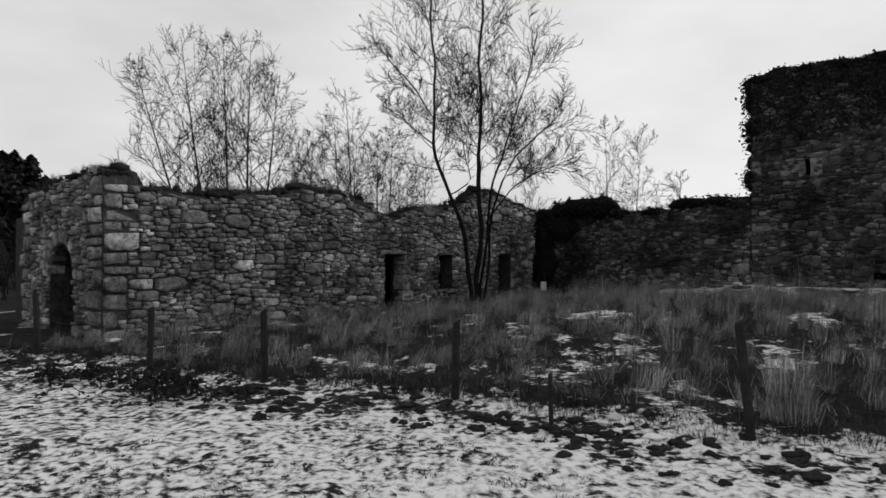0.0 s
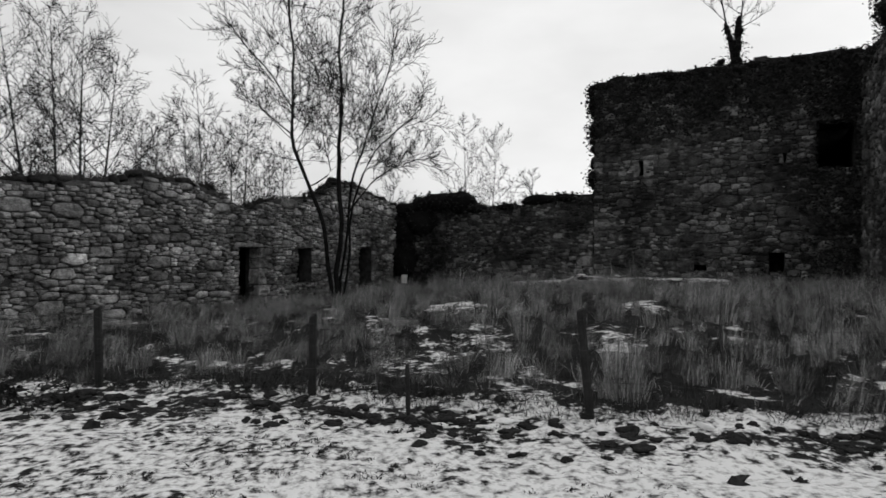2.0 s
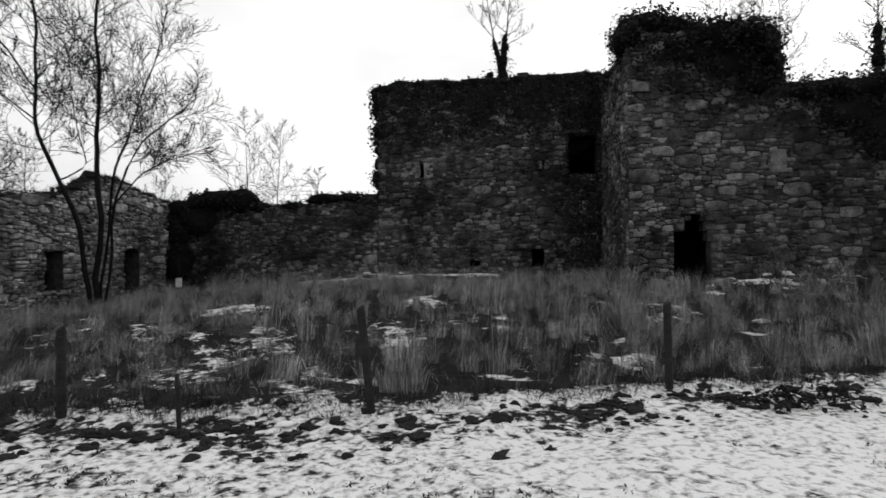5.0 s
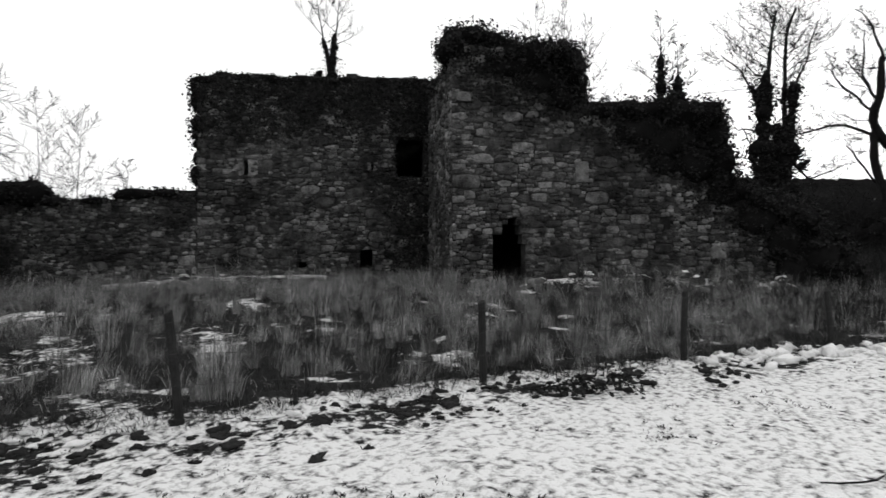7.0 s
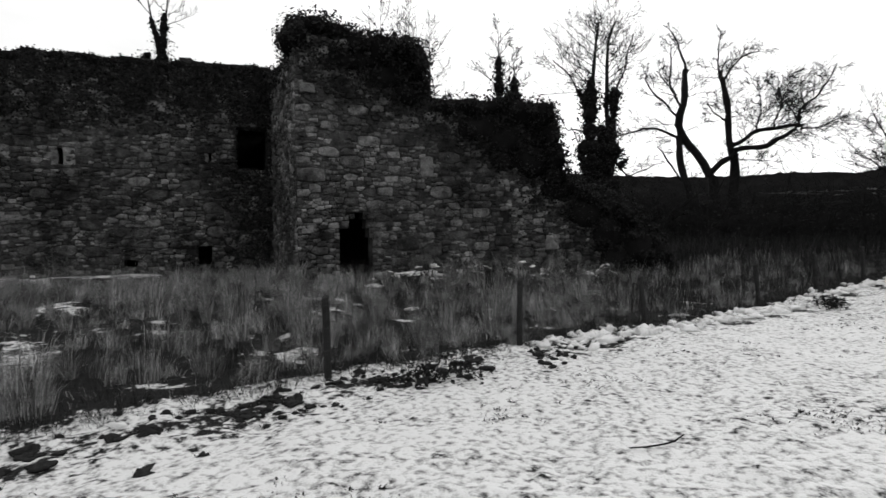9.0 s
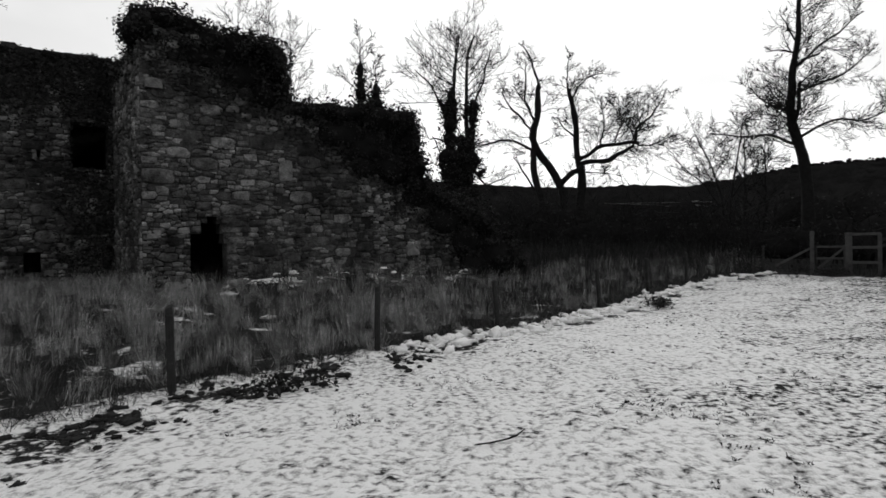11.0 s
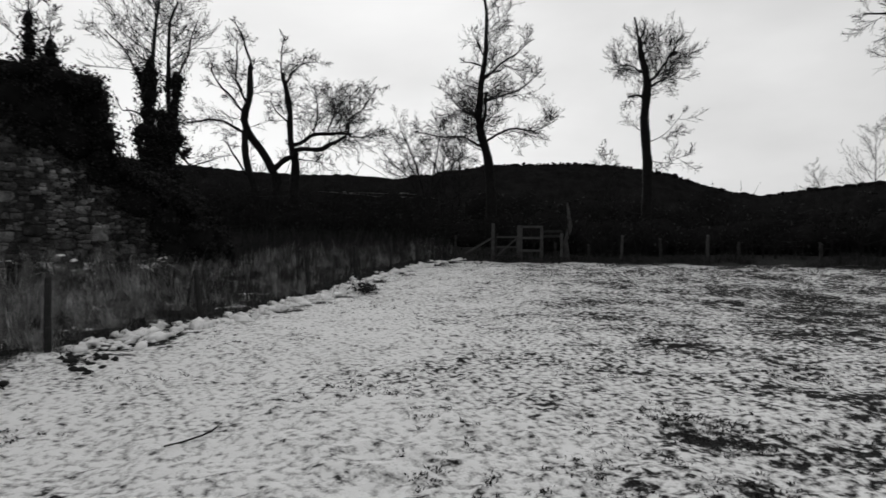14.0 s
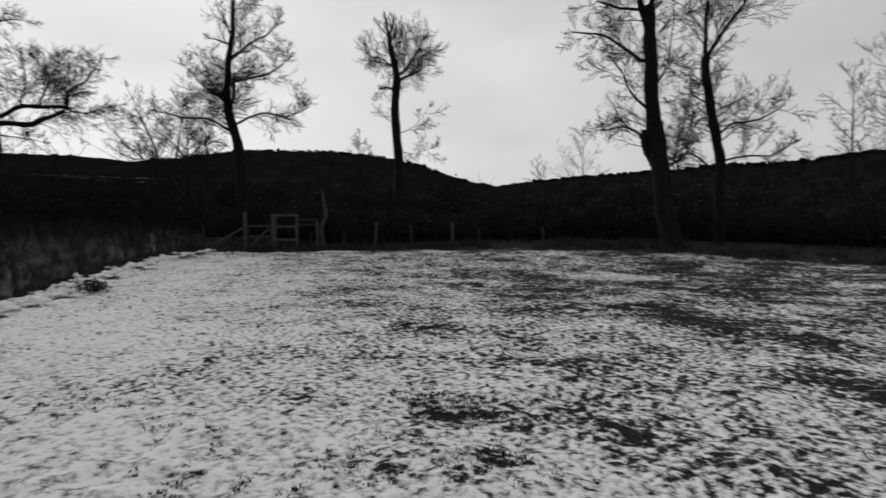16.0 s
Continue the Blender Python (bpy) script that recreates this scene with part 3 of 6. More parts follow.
# range of ruined buildings along the courtyard's side
W_TOP = [(-0.3, 3.1), (0.33, 3.2), (0.7, 2.99), (1.3, 2.9), (2.6, 2.95), (4.0, 3.05), (4.5, 3.32), (5.8, 3.25), (6.6, 3.14), (7.1, 2.95), (7.5, 2.70), (8.0, 2.72), (8.6, 3.02), (10.4, 3.18), (11.2, 3.5), (12.0, 3.85), (13.3, 3.75), (13.9, 3.55), (15.2, 3.38), (16.4, 3.1)]
W_HOLES = [(7.46, 8.22, -0.4, 1.68), (9.82, 10.5, 0.6, 1.66), (13.04, 13.83, -0.4, 1.72), (15.3, 15.72, -0.4, 1.68), (1.46, 1.76, 0.88, 1.13)]
wall_w, crest_w = masonry_wall("wall_west", "grey rubble wall of a roofless range with doorways and uneven top", CORNER, VY, 15.73, W_TOP, W_HOLES[:4], 0.5, -0.3, STONE, 0.17, 11, core=RUBBLE, proud=(0.02, 0.1), flat=2.2, tight=0.92, near=(0.0, 6.5), quoins=(True, False), skip=lambda s, z, r: 1.46 < s < 1.76 and 0.88 < z < 1.13)
block("lintel", wall_w, 7.28, 8.36, 1.68, 1.80, 0.05, PALE_STONE, 0.3, "pale stone lintel slab")
block("lintel", wall_w, 9.7, 10.62, 1.66, 1.79, 0.03, DARK_STONE, 0.6)
block("lintel", wall_w, 12.9, 14.0, 1.72, 1.86, 0.03, DARK_STONE, 0.6)
for k, (za, zb) in enumerate(((-0.1, 0.32), (0.34, 0.62), (0.64, 1.08), (1.10, 1.36), (1.38, 1.66))):
    block("jamb_stone", wall_w, 8.2, 8.5 + 0.12 * (k % 2), za, zb, 0.05, STONE, 0.35)
block("pale_stone", wall_w, 14.72, 14.86, 1.95, 2.14, 0.07, PALE_STONE, 0.1, "small pale stone")

S_LEN = 4.35
S_TOP = [(-0.3, 2.85), (0.4, 3.0), (1.5, 3.12), (3.0, 3.2), (4.0, 3.3), (4.6, 3.15)]
wall_s, crest_s = masonry_wall("wall_south_end", "rubble end wall with a round-headed archway", CORNER - UX * S_LEN, UX, S_LEN, S_TOP, [(1.66, 3.08, -0.6, 1.42), (1.74, 3.0, 1.42, 1.62), (1.92, 2.82, 1.62, 1.76), (2.12, 2.62, 1.76, 1.86)], 0.65, -0.5, STONE, 0.17, 12, core=RUBBLE, proud=(0.02, 0.1), flat=2.2, tight=0.92, quoins=(True, True))
for k in range(9):
    a = math.radians(8 + k * 20.5)
    bm = bmesh.new()
    bmesh.ops.create_cube(bm, size=1.0)
    bmesh.ops.transform(bm, matrix=Matrix.Translation((2.37 - math.cos(a) * 0.86, 0.12, 1.16 + math.sin(a) * 0.86)) @ Matrix.Rotation(a, 4, "Y") @ Matrix.Diagonal((0.3, 0.36, 0.25, 1)), verts=bm.verts)
    bmesh.ops.bevel(bm, geom=bm.edges[:], offset=0.02, segments=2, affect="EDGES")
    part("voussoir", bm, STONE, wall_s)

B_TOP = [(-0.4, 3.2), (0.5, 3.3), (1.6, 3.6), (2.9, 3.5), (3.2, 3.14), (5.1, 3.18), (5.6, 3.46), (7.6, 3.5)]
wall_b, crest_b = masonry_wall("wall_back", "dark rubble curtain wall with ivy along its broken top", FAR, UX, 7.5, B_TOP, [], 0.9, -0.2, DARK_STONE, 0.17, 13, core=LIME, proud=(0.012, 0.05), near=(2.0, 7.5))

T_TOP = [(-0.2, 6.6), (0.0, 6.85), (0.25, 7.08), (0.9, 7.22), (2.3, 7.22), (3.37, 7.2), (4.64, 7.25), (7.6, 7.25)]
T_HOLES = [(1.43, 1.58, 4.0, 4.46), (5.48, 5.56, 4.2, 4.42), (5.12, 5.52, 1.0, 1.57), (6.3, 7.25, 3.96, 5.3), (3.07, 3.43, 1.0, 1.2)]
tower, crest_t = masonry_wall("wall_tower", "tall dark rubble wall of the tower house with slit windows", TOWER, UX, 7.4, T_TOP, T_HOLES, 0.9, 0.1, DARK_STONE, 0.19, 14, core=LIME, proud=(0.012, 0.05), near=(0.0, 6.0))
for s0, s1 in ((1.26, 1.43), (1.58, 1.86)):
    block("slit_jamb", tower, s0, s1, 3.98, 4.5, 0.03, PALE_STONE, 0.3)
block("slit_lintel", tower, 1.2, 1.9, 4.5, 4.62, 0.05, DARK_STONE, 0.3)
block("slit_jamb", tower, 5.36, 5.48, 4.14, 4.5, 0.03, PALE_STONE, 0.3)
block("slit_jamb", tower, 5.56, 5.72, 4.14, 4.5, 0.03, PALE_STONE, 0.3)
block("ledge_stone", tower, 0.05, 1.0, 2.4, 2.56, 0.04, PALE_STONE, 0.2, "long pale slab set in the wall")
block("pale_stone", tower, 4.05, 4.3, 5.65, 5.95, 0.05, PALE_STONE, 0.1)

tower_side, _ = masonry_wall("wall_tower_return", "dark rubble return wall of the tower", TOWER + VY * 7.0, -VY, 7.0, [(-0.2, 7.0), (7.2, 7.0)], [], 0.9, 0.0, DARK_STONE, 0.4, 15, core=LIME, proud=(0.012, 0.05), skip=lambda s, z, r: s < 5.5)

G_TOP = [(-0.2, 7.1), (1.0, 6.65), (2.0, 6.5), (3.5, 6.65), (4.3, 6.85), (5.3, 6.95)]
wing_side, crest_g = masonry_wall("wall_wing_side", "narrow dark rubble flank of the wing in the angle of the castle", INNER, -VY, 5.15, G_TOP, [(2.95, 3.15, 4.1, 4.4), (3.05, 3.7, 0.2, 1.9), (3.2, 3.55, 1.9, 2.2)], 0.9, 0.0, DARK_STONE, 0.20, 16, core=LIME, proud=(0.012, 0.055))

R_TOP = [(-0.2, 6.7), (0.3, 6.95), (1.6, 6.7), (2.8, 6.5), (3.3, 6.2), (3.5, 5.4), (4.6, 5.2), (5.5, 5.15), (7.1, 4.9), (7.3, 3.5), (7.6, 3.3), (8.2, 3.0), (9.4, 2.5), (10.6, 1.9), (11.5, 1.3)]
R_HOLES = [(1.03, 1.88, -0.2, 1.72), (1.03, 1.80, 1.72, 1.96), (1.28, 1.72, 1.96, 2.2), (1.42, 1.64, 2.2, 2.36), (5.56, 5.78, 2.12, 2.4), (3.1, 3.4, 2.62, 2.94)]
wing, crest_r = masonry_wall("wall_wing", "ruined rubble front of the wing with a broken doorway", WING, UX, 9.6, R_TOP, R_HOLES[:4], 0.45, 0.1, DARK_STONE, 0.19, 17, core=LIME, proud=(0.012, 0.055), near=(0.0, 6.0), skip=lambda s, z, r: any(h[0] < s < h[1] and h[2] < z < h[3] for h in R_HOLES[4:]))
block("pale_stone", wing, 3.2, 3.56, 3.3, 3.82, 0.07, PALE_STONE, 0.1, "pale upright slab set in the wall")
block("pale_stone", wing, 0.1, 0.46, 5.28, 5.5, 0.16, PALE_STONE, 0.1, "pale stone jutting from the corner")
block("pale_stone", wing, 0.12, 0.4, 1.86, 2.06, 0.05, PALE_STONE, 0.1)
block("lintel", wing, 1.9, 2.3, 1.6, 1.86, 0.05, STONE, 0.4)
block("lintel", wing, 1.74, 2.2, 1.98, 2.1, 0.05, DARK_STONE, 0.4)
block("pale_stone", wing, 0.62, 0.78, 4.42, 4.62, 0.05, PALE_STONE, 0.1)
block("pale_stone", wing, 6.95, 7.35, 1.3, 1.62, 0.06, PALE_STONE, 0.1)


# Plain unseen wall, added behind the openings to block light and sky.
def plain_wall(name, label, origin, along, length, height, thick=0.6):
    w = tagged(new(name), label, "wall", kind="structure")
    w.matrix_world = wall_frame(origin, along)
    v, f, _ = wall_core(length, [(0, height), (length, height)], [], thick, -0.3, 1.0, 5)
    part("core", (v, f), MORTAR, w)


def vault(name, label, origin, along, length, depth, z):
    """An unseen arched slab, added over a room to keep its openings black."""
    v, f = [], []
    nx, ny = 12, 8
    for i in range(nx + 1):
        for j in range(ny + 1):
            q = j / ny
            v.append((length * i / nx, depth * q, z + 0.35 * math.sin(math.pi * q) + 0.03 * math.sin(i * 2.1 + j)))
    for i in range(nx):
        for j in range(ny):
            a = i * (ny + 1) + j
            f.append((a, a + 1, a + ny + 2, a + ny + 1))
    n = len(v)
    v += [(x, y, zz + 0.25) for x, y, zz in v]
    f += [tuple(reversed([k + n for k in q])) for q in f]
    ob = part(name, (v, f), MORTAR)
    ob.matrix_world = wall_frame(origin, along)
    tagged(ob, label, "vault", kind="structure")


# unseen walls and slabs, added to keep daylight out behind the openings
plain_wall("wall_range_rear", "unseen rear wall added to close the ruined range", CORNER - UX * S_LEN, VY, 15.73, 2.5)
vault("blocker_range_top", "unseen slab added over the range to keep its openings dark", CORNER - UX * 0.45, VY, 15.7, 3.95, 2.0)
plain_wall("blocker_range_cross", "unseen cross wall added to stop light inside the range", CORNER - UX * S_LEN + VY * 4.2, UX, S_LEN - 0.45, 2.3)
plain_wall("wall_range_end", "unseen far end wall added to close the ruined range", FAR - UX * S_LEN, UX, S_LEN, 2.6)
plain_wall("wall_tower_rear", "unseen rear wall added to block sky behind the tower's openings", TOWER + VY * 7.0, UX, 8.3, 6.4)
plain_wall("wall_tower_end", "unseen end wall added to close the tower against light", INNER + UX * 0.9 - VY * 0.2, VY, 7.8, 6.0)
plain_wall("wall_wing_rear", "unseen rear wall added to close the wing against light", WING + VY * 5.0, UX, 6.8, 3.8)
vault("blocker_tower_top", "unseen slab added inside the tower to keep its openings dark", TOWER + VY * 0.85, UX, 8.2, 6.3, 6.2)
vault("blocker_wing_top", "unseen slab added inside the wing to keep its doorway dark", WING + VY * 0.43, UX, 6.6, 5.1, 2.5)
plain_wall("blocker_wing_cross", "unseen cross wall added to close the wing against light", WING + UX * 6.8 + VY * 0.43, VY, 9.4, 2.9)

# ---- ivy and turf on the wall heads ----


def along_wall(frame_m, s, y, z):
    m = np.array(frame_m)
    p = np.stack([s, y, z, np.ones_like(s)], 0)
    return (m @ p).T[:, :3]


def ivy_mass(name, label, wall, lumps, leaf=0.085, per=170, seed=1, shag=0.12):
    """Ivy over a wall head: dark inner lumps (along, inward, up, three radii) under a coat of leaves."""
    iv = thing(name, label, "ivy")
    m = wall.matrix_world.copy()
    r = np.random.RandomState(seed)
    cores, pts, nrm = [], [], []
    rot = np.array(m)[:3, :3]
    for k, (s, y, z, a, b_, c) in enumerate(lumps):
        v, f = lump((s, y, z), (a, b_, c), seed * 7 + k, 3, 0.35, 0.45)
        cores.append((v @ rot.T + np.array(m)[:3, 3], f))
        n = int(per * (a * b_ + b_ * c + a * c) * 4.2)
        d = r.normal(size=(n, 3))
        d /= np.linalg.norm(d, axis=1, keepdims=True)
        idx = np.argmax(d @ ((v - np.array((s, y, z))) / np.array((a, b_, c))).T, axis=1)
        p = v[idx] + d * r.uniform(-0.02, shag, (n, 1)) + r.normal(size=(n, 3)) * shag * 0.4
        pts.append(p @ rot.T + np.array(m)[:3, 3])
        nrm.append(d @ rot.T)
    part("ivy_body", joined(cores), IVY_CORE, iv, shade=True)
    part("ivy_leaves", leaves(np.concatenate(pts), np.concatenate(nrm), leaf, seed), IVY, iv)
    return iv


def ivy_sheet(name, label, wall, area, count, seed, leaf=0.06, hang=0.08, crest=None):
    """Thin ivy flat on a wall: leaves scattered where area(s, z) says, with clumps."""
    r = np.random.RandomState(seed)
    s0, s1, z0, z1, dens = area
    s, z = r.uniform(s0, s1, count * 4), r.uniform(z0, z1, count * 4)
    k_ = dens(s, z)
    keep = k_ + 0.6 * vnoise(s, z, 0.5, 3, seed) * np.minimum(k_ * 3, 1) > r.rand(count * 4)
    if crest:
        keep &= z < np.array([crest(q) for q in np.linspace(s0, s1, 80)])[np.clip(((s - s0) / (s1 - s0) * 79).astype(int), 0, 79)]
    s, z = s[keep][:count], z[keep][:count]
    y = -np.abs(r.normal(0.05, hang * 0.6, len(s)))
    p = along_wall(wall.matrix_world, s, y, z)
    nrm = np.tile(-np.array(wall.matrix_world)[:3, 1], (len(s), 1))
    ob = part(name, leaves(p, nrm, leaf, seed, 0.5), IVY)
    tagged(ob, label, "ivy", kind="stuff")


r_ = np.random.RandomState(5)
tower_head = [(s, 0.42, 7.08 + r_.uniform(-0.05, 0.05) - 0.25 * max(0.0, 0.5 - s), r_.uniform(0.35, 0.6), 0.5, r_.uniform(0.16, 0.24)) for s in np.arange(0.3, 7.4, 0.5)]
ivy_mass("ivy", "dark ivy matted along the tower's wall head", tower, tower_head, 0.045, 260, 31, 0.05)
ivy_sheet("ivy", "thin dark ivy hanging over the tower's upper wall", tower, (0.0, 7.3, 4.4, 7.2, lambda s, z: np.clip((z - 4.9) / 1.7, 0, 1) * ~((s > 6.2) & (z < 5.4))), 9000, 32, crest=crest_t)
ivy_sheet("ivy", "dark ivy growing in the angle of the castle", tower, (5.6, 7.4, 0.5, 7.2, lambda s, z: np.clip((s - 5.6) / 1.8, 0, 1) * 0.8 * ~((s > 6.35) & (s < 7.2) & (z > 4.0) & (z < 5.2))), 4200, 33, crest=crest_t)
ivy_mass("ivy", "ragged ivy hanging off the tower's corner", tower_side, [(6.95 + r_.uniform(-0.05, 0.05), -0.04, z, r_.uniform(0.05, 0.12), r_.uniform(0.05, 0.16), r_.uniform(0.08, 0.25)) for z in r_.uniform(3.7, 6.9, 17)], 0.075, 420, 34, 0.16)
wing_head = [(0.05, 0.4, 6.7, 0.34, 0.6, 0.45), (0.5, 0.5, 6.95, 0.42, 0.7, 0.28), (1.05, 0.5, 6.88, 0.4, 0.7, 0.26), (1.6, 0.4, 6.6, 0.45, 0.7, 0.36), (2.2, 0.3, 6.5, 0.42, 0.8, 0.42), (2.75, 0.3, 6.55, 0.36, 0.8, 0.38), (3.15, 0.25, 6.25, 0.3, 0.7, 0.5), (2.4, 0.1, 5.9, 0.65, 0.3, 0.42), (1.4, 0.12, 6.2, 0.75, 0.3, 0.32), (3.3, 0.25, 5.6, 0.26, 0.5, 0.42), (2.9, 0.05, 5.5, 0.36, 0.26, 0.32)]
ivy_mass("ivy", "thick bushy ivy crowning the wing's corner", wing, wing_head, 0.07, 330, 35, 0.16)
wing_mid = [(3.8, 0.4, 5.15, 0.5, 0.6, 0.3), (4.5, 0.4, 5.2, 0.5, 0.6, 0.3), (5.2, 0.4, 5.2, 0.55, 0.7, 0.3), (6.0, 0.3, 5.1, 0.6, 0.8, 0.42), (6.7, 0.3, 5.05, 0.5, 0.9, 0.42), (7.05, 0.3, 4.6, 0.34, 0.9, 0.6), (7.1, 0.3, 3.9, 0.36, 0.9, 0.6), (5.9, 0.1, 4.4, 0.75, 0.4, 0.55), (5.0, 0.1, 4.7, 0.8, 0.3, 0.4), (6.4, 0.1, 3.8, 0.55, 0.4, 0.5), (5.6, 0.08, 3.75, 0.5, 0.25, 0.3), (7.2, 0.3, 3.4, 0.5, 0.7, 0.32), (7.8, 0.3, 3.1, 0.5, 0.6, 0.32), (8.4, 0.3, 2.75, 0.6, 0.6, 0.35), (9.1, 0.4, 2.6, 0.6, 0.7, 0.45), (9.7, 0.4, 2.3, 0.6, 0.8, 0.5), (7.3, 0.03, 3.0, 0.5, 0.2, 0.3), (8.3, 0.0, 2.35, 0.6, 0.22, 0.4), (9.1, 0.0, 1.7, 0.6, 0.3, 0.6), (9.9, 0.1, 1.4, 0.7, 0.7, 0.8), (10.6, 0.4, 1.1, 0.8, 0.9, 0.7), (9.3, -0.1, 0.9, 0.5, 0.3, 0.6)]
ivy_mass("ivy", "dense dark ivy smothering the broken end of the wing", wing, wing_mid, 0.065, 310, 36, 0.15)
ivy_sheet("ivy", "thin ivy creeping down the wing's front", wing, (0.0, 9.5, 1.0, 6.6, lambda s, z: np.clip((z - np.interp(s, [0, 2, 3, 5, 7, 9.5], [5.2, 4.6, 4.3, 3.4, 1.6, 0.6])) / 1.4, 0, 1)), 5200, 37, crest=crest_r)
ivy_sheet("ivy", "thin ivy on the flank of the wing", wing_side, (0.0, 5.1, 3.0, 7.0, lambda s, z: np.clip((z - 5.6) / 1.4, 0, 1)), 700, 38, crest=crest_g)
ivy_mass("ivy", "ivy matted over the flank's broken head", wing_side, [(s, 0.45, z, 0.55, 0.5, 0.3) for s, z in ((0.5, 6.85), (1.3, 6.55), (2.2, 6.45), (3.1, 6.6), (4.0, 6.75), (4.6, 6.85))], 0.07, 150, 39)
back_head = [(0.2, 0.3, 3.1, 0.6, 0.6, 0.35), (0.9, 0.3, 3.25, 0.6, 0.6, 0.4), (1.7, 0.3, 3.4, 0.7, 0.6, 0.42), (2.5, 0.3, 3.35, 0.6, 0.6, 0.4), (3.2, 0.3, 3.1, 0.5, 0.5, 0.2), (4.4, 0.4, 3.15, 0.7, 0.5, 0.14), (5.6, 0.3, 3.35, 0.6, 0.5, 0.22), (6.6, 0.4, 3.4, 0.7, 0.5, 0.16), (0.1, 0.0, 2.3, 0.6, 0.35, 0.7), (0.2, 0.0, 1.2, 0.6, 0.35, 0.8), (1.0, 0.0, 2.7, 0.8, 0.25, 0.5)]
ivy_mass("ivy", "dark ivy heaped on the curtain wall's corner", wall_b, back_head, 0.06, 180, 40, 0.08)
ivy_sheet("ivy", "thin ivy on the curtain wall", wall_b, (0.0, 7.4, 0.2, 3.3, lambda s, z: np.clip(0.75 - s / 4.5, 0, 1) + 0.25 * np.clip(z - 2.4, 0, 1)), 3000, 41, crest=crest_b)


def head_lumps(top, length, seed):
    r = np.random.RandomState(seed)
    made = []
    for s in np.arange(0.1, length, 0.11):
        z = float(np.interp(s, [p[0] for p in top], [p[1] for p in top]))
        made.append((s + r.uniform(-0.08, 0.08), r.uniform(0.06, 0.38), z + r.uniform(-0.06, 0.05), r.uniform(0.07, 0.2), r.uniform(0.07, 0.2), r.uniform(0.04, 0.11)))
    return made


range_head = head_lumps(W_TOP, 15.6, 51)
range_head += [(11.6, 0.3, 3.6, 0.3, 0.3, 0.2), (12.1, 0.3, 3.82, 0.3, 0.3, 0.2), (12.9, 0.3, 3.78, 0.25, 0.3, 0.2), (4.6, 0.3, 3.3, 0.25, 0.25, 0.14), (0.2, 0.3, 3.2, 0.3, 0.25, 0.12)]


def turf_cap(name, label, wall, lumps, seed):
    """Turf, moss and dead stalks on a wall head."""
    cap = thing(name, label, "turf")
    m = np.array(wall.matrix_world)
    r = np.random.RandomState(seed)
    cores, pts = [], []
    for k, (s, y, z, a, b_, c) in enumerate(lumps):
        v, f = lump((s, y, z), (a, b_, c), seed + k, 2, 1.1, 0.07)
        cores.append((v @ m[:3, :3].T + m[:3, 3], f))
        n = 46
        q = np.stack([s + r.uniform(-a, a, n), y + r.uniform(-b_, b_, n) * 0.8, np.full(n, z + c * 0.6)], 1)
        pts.append(q @ m[:3, :3].T + m[:3, 3])
    tagged(part("sod", joined(cores), TURF, cap), kind="stuff")
    p = np.concatenate(pts)
    tagged(part("grass_tuft", blades(p, r.uniform(0.05, 0.20, len(p)), r.uniform(0.005, 0.010, len(p)), r.uniform(0.3, 1.0, len(p)), seed), DARK_GRASS, cap), kind="stuff")


turf_cap("turf_cap", "dark turf and moss along the range's wall head", wall_w, range_head, 50)
turf_cap("turf_cap", "dark turf and moss on the end wall's head", wall_s, head_lumps(S_TOP, 4.3, 52) + [(3.2, 0.3, 3.25, 0.3, 0.3, 0.14)], 90)


# ---- trees ----
def ramify(r, p, d, length, radius, level, levels, twig, lines, density=1.0, rise=0.25, wig=0.12, ratio=0.5):
    """One branch and all that forks from it: it wanders, bends up to the light and ends in a spray of fine twigs."""
    k = (6, 4, 2, 2, 2)[level]
    d, q = Vector(d).normalized(), Vector(p)
    line, rr = [tuple(q)], [radius]
    for i in range(k):
        d = (d + Vector((r.uniform(-1, 1), r.uniform(-1, 1), r.uniform(-1, 1))) * (wig + 0.02 * level) + Vector((0, 0, rise * (1.0, 0.6, 0.4, 0.3, 0.3)[level] / k))).normalized()
        q = q + d * (length / k)
        line.append(tuple(q))
        rr.append(max(radius * (1 - 0.8 * (i + 1) / k), twig * 0.55))
    lines.append((line, rr))
    if level >= levels:
        return
    count = max(2, int((9, 4, 3, 3)[level] * density * r.uniform(0.8, 1.25) + 0.5))
    for c in range(count):
        f_ = (0.16 + 0.82 * (c + r.random()) / count) * k
        i = min(int(f_), k - 1)
        a, b_ = Vector(line[i]), Vector(line[i + 1])
        axis = (b_ - a).normalized()
        off = Vector((r.uniform(-1, 1), r.uniform(-1, 1), r.uniform(-0.7, 0.9)))
        off = (off - axis * off.dot(axis)).normalized()
        ang = r.uniform(0.45, 1.0)
        ramify(r, a.lerp(b_, f_ - i), axis * math.cos(ang) + off * math.sin(ang), length * ratio * r.uniform(0.65, 1.15) * (1.15 - 0.5 * f_ / k), max(rr[i] * 0.6, twig), level + 1, levels, twig, lines, density, rise, wig, ratio)


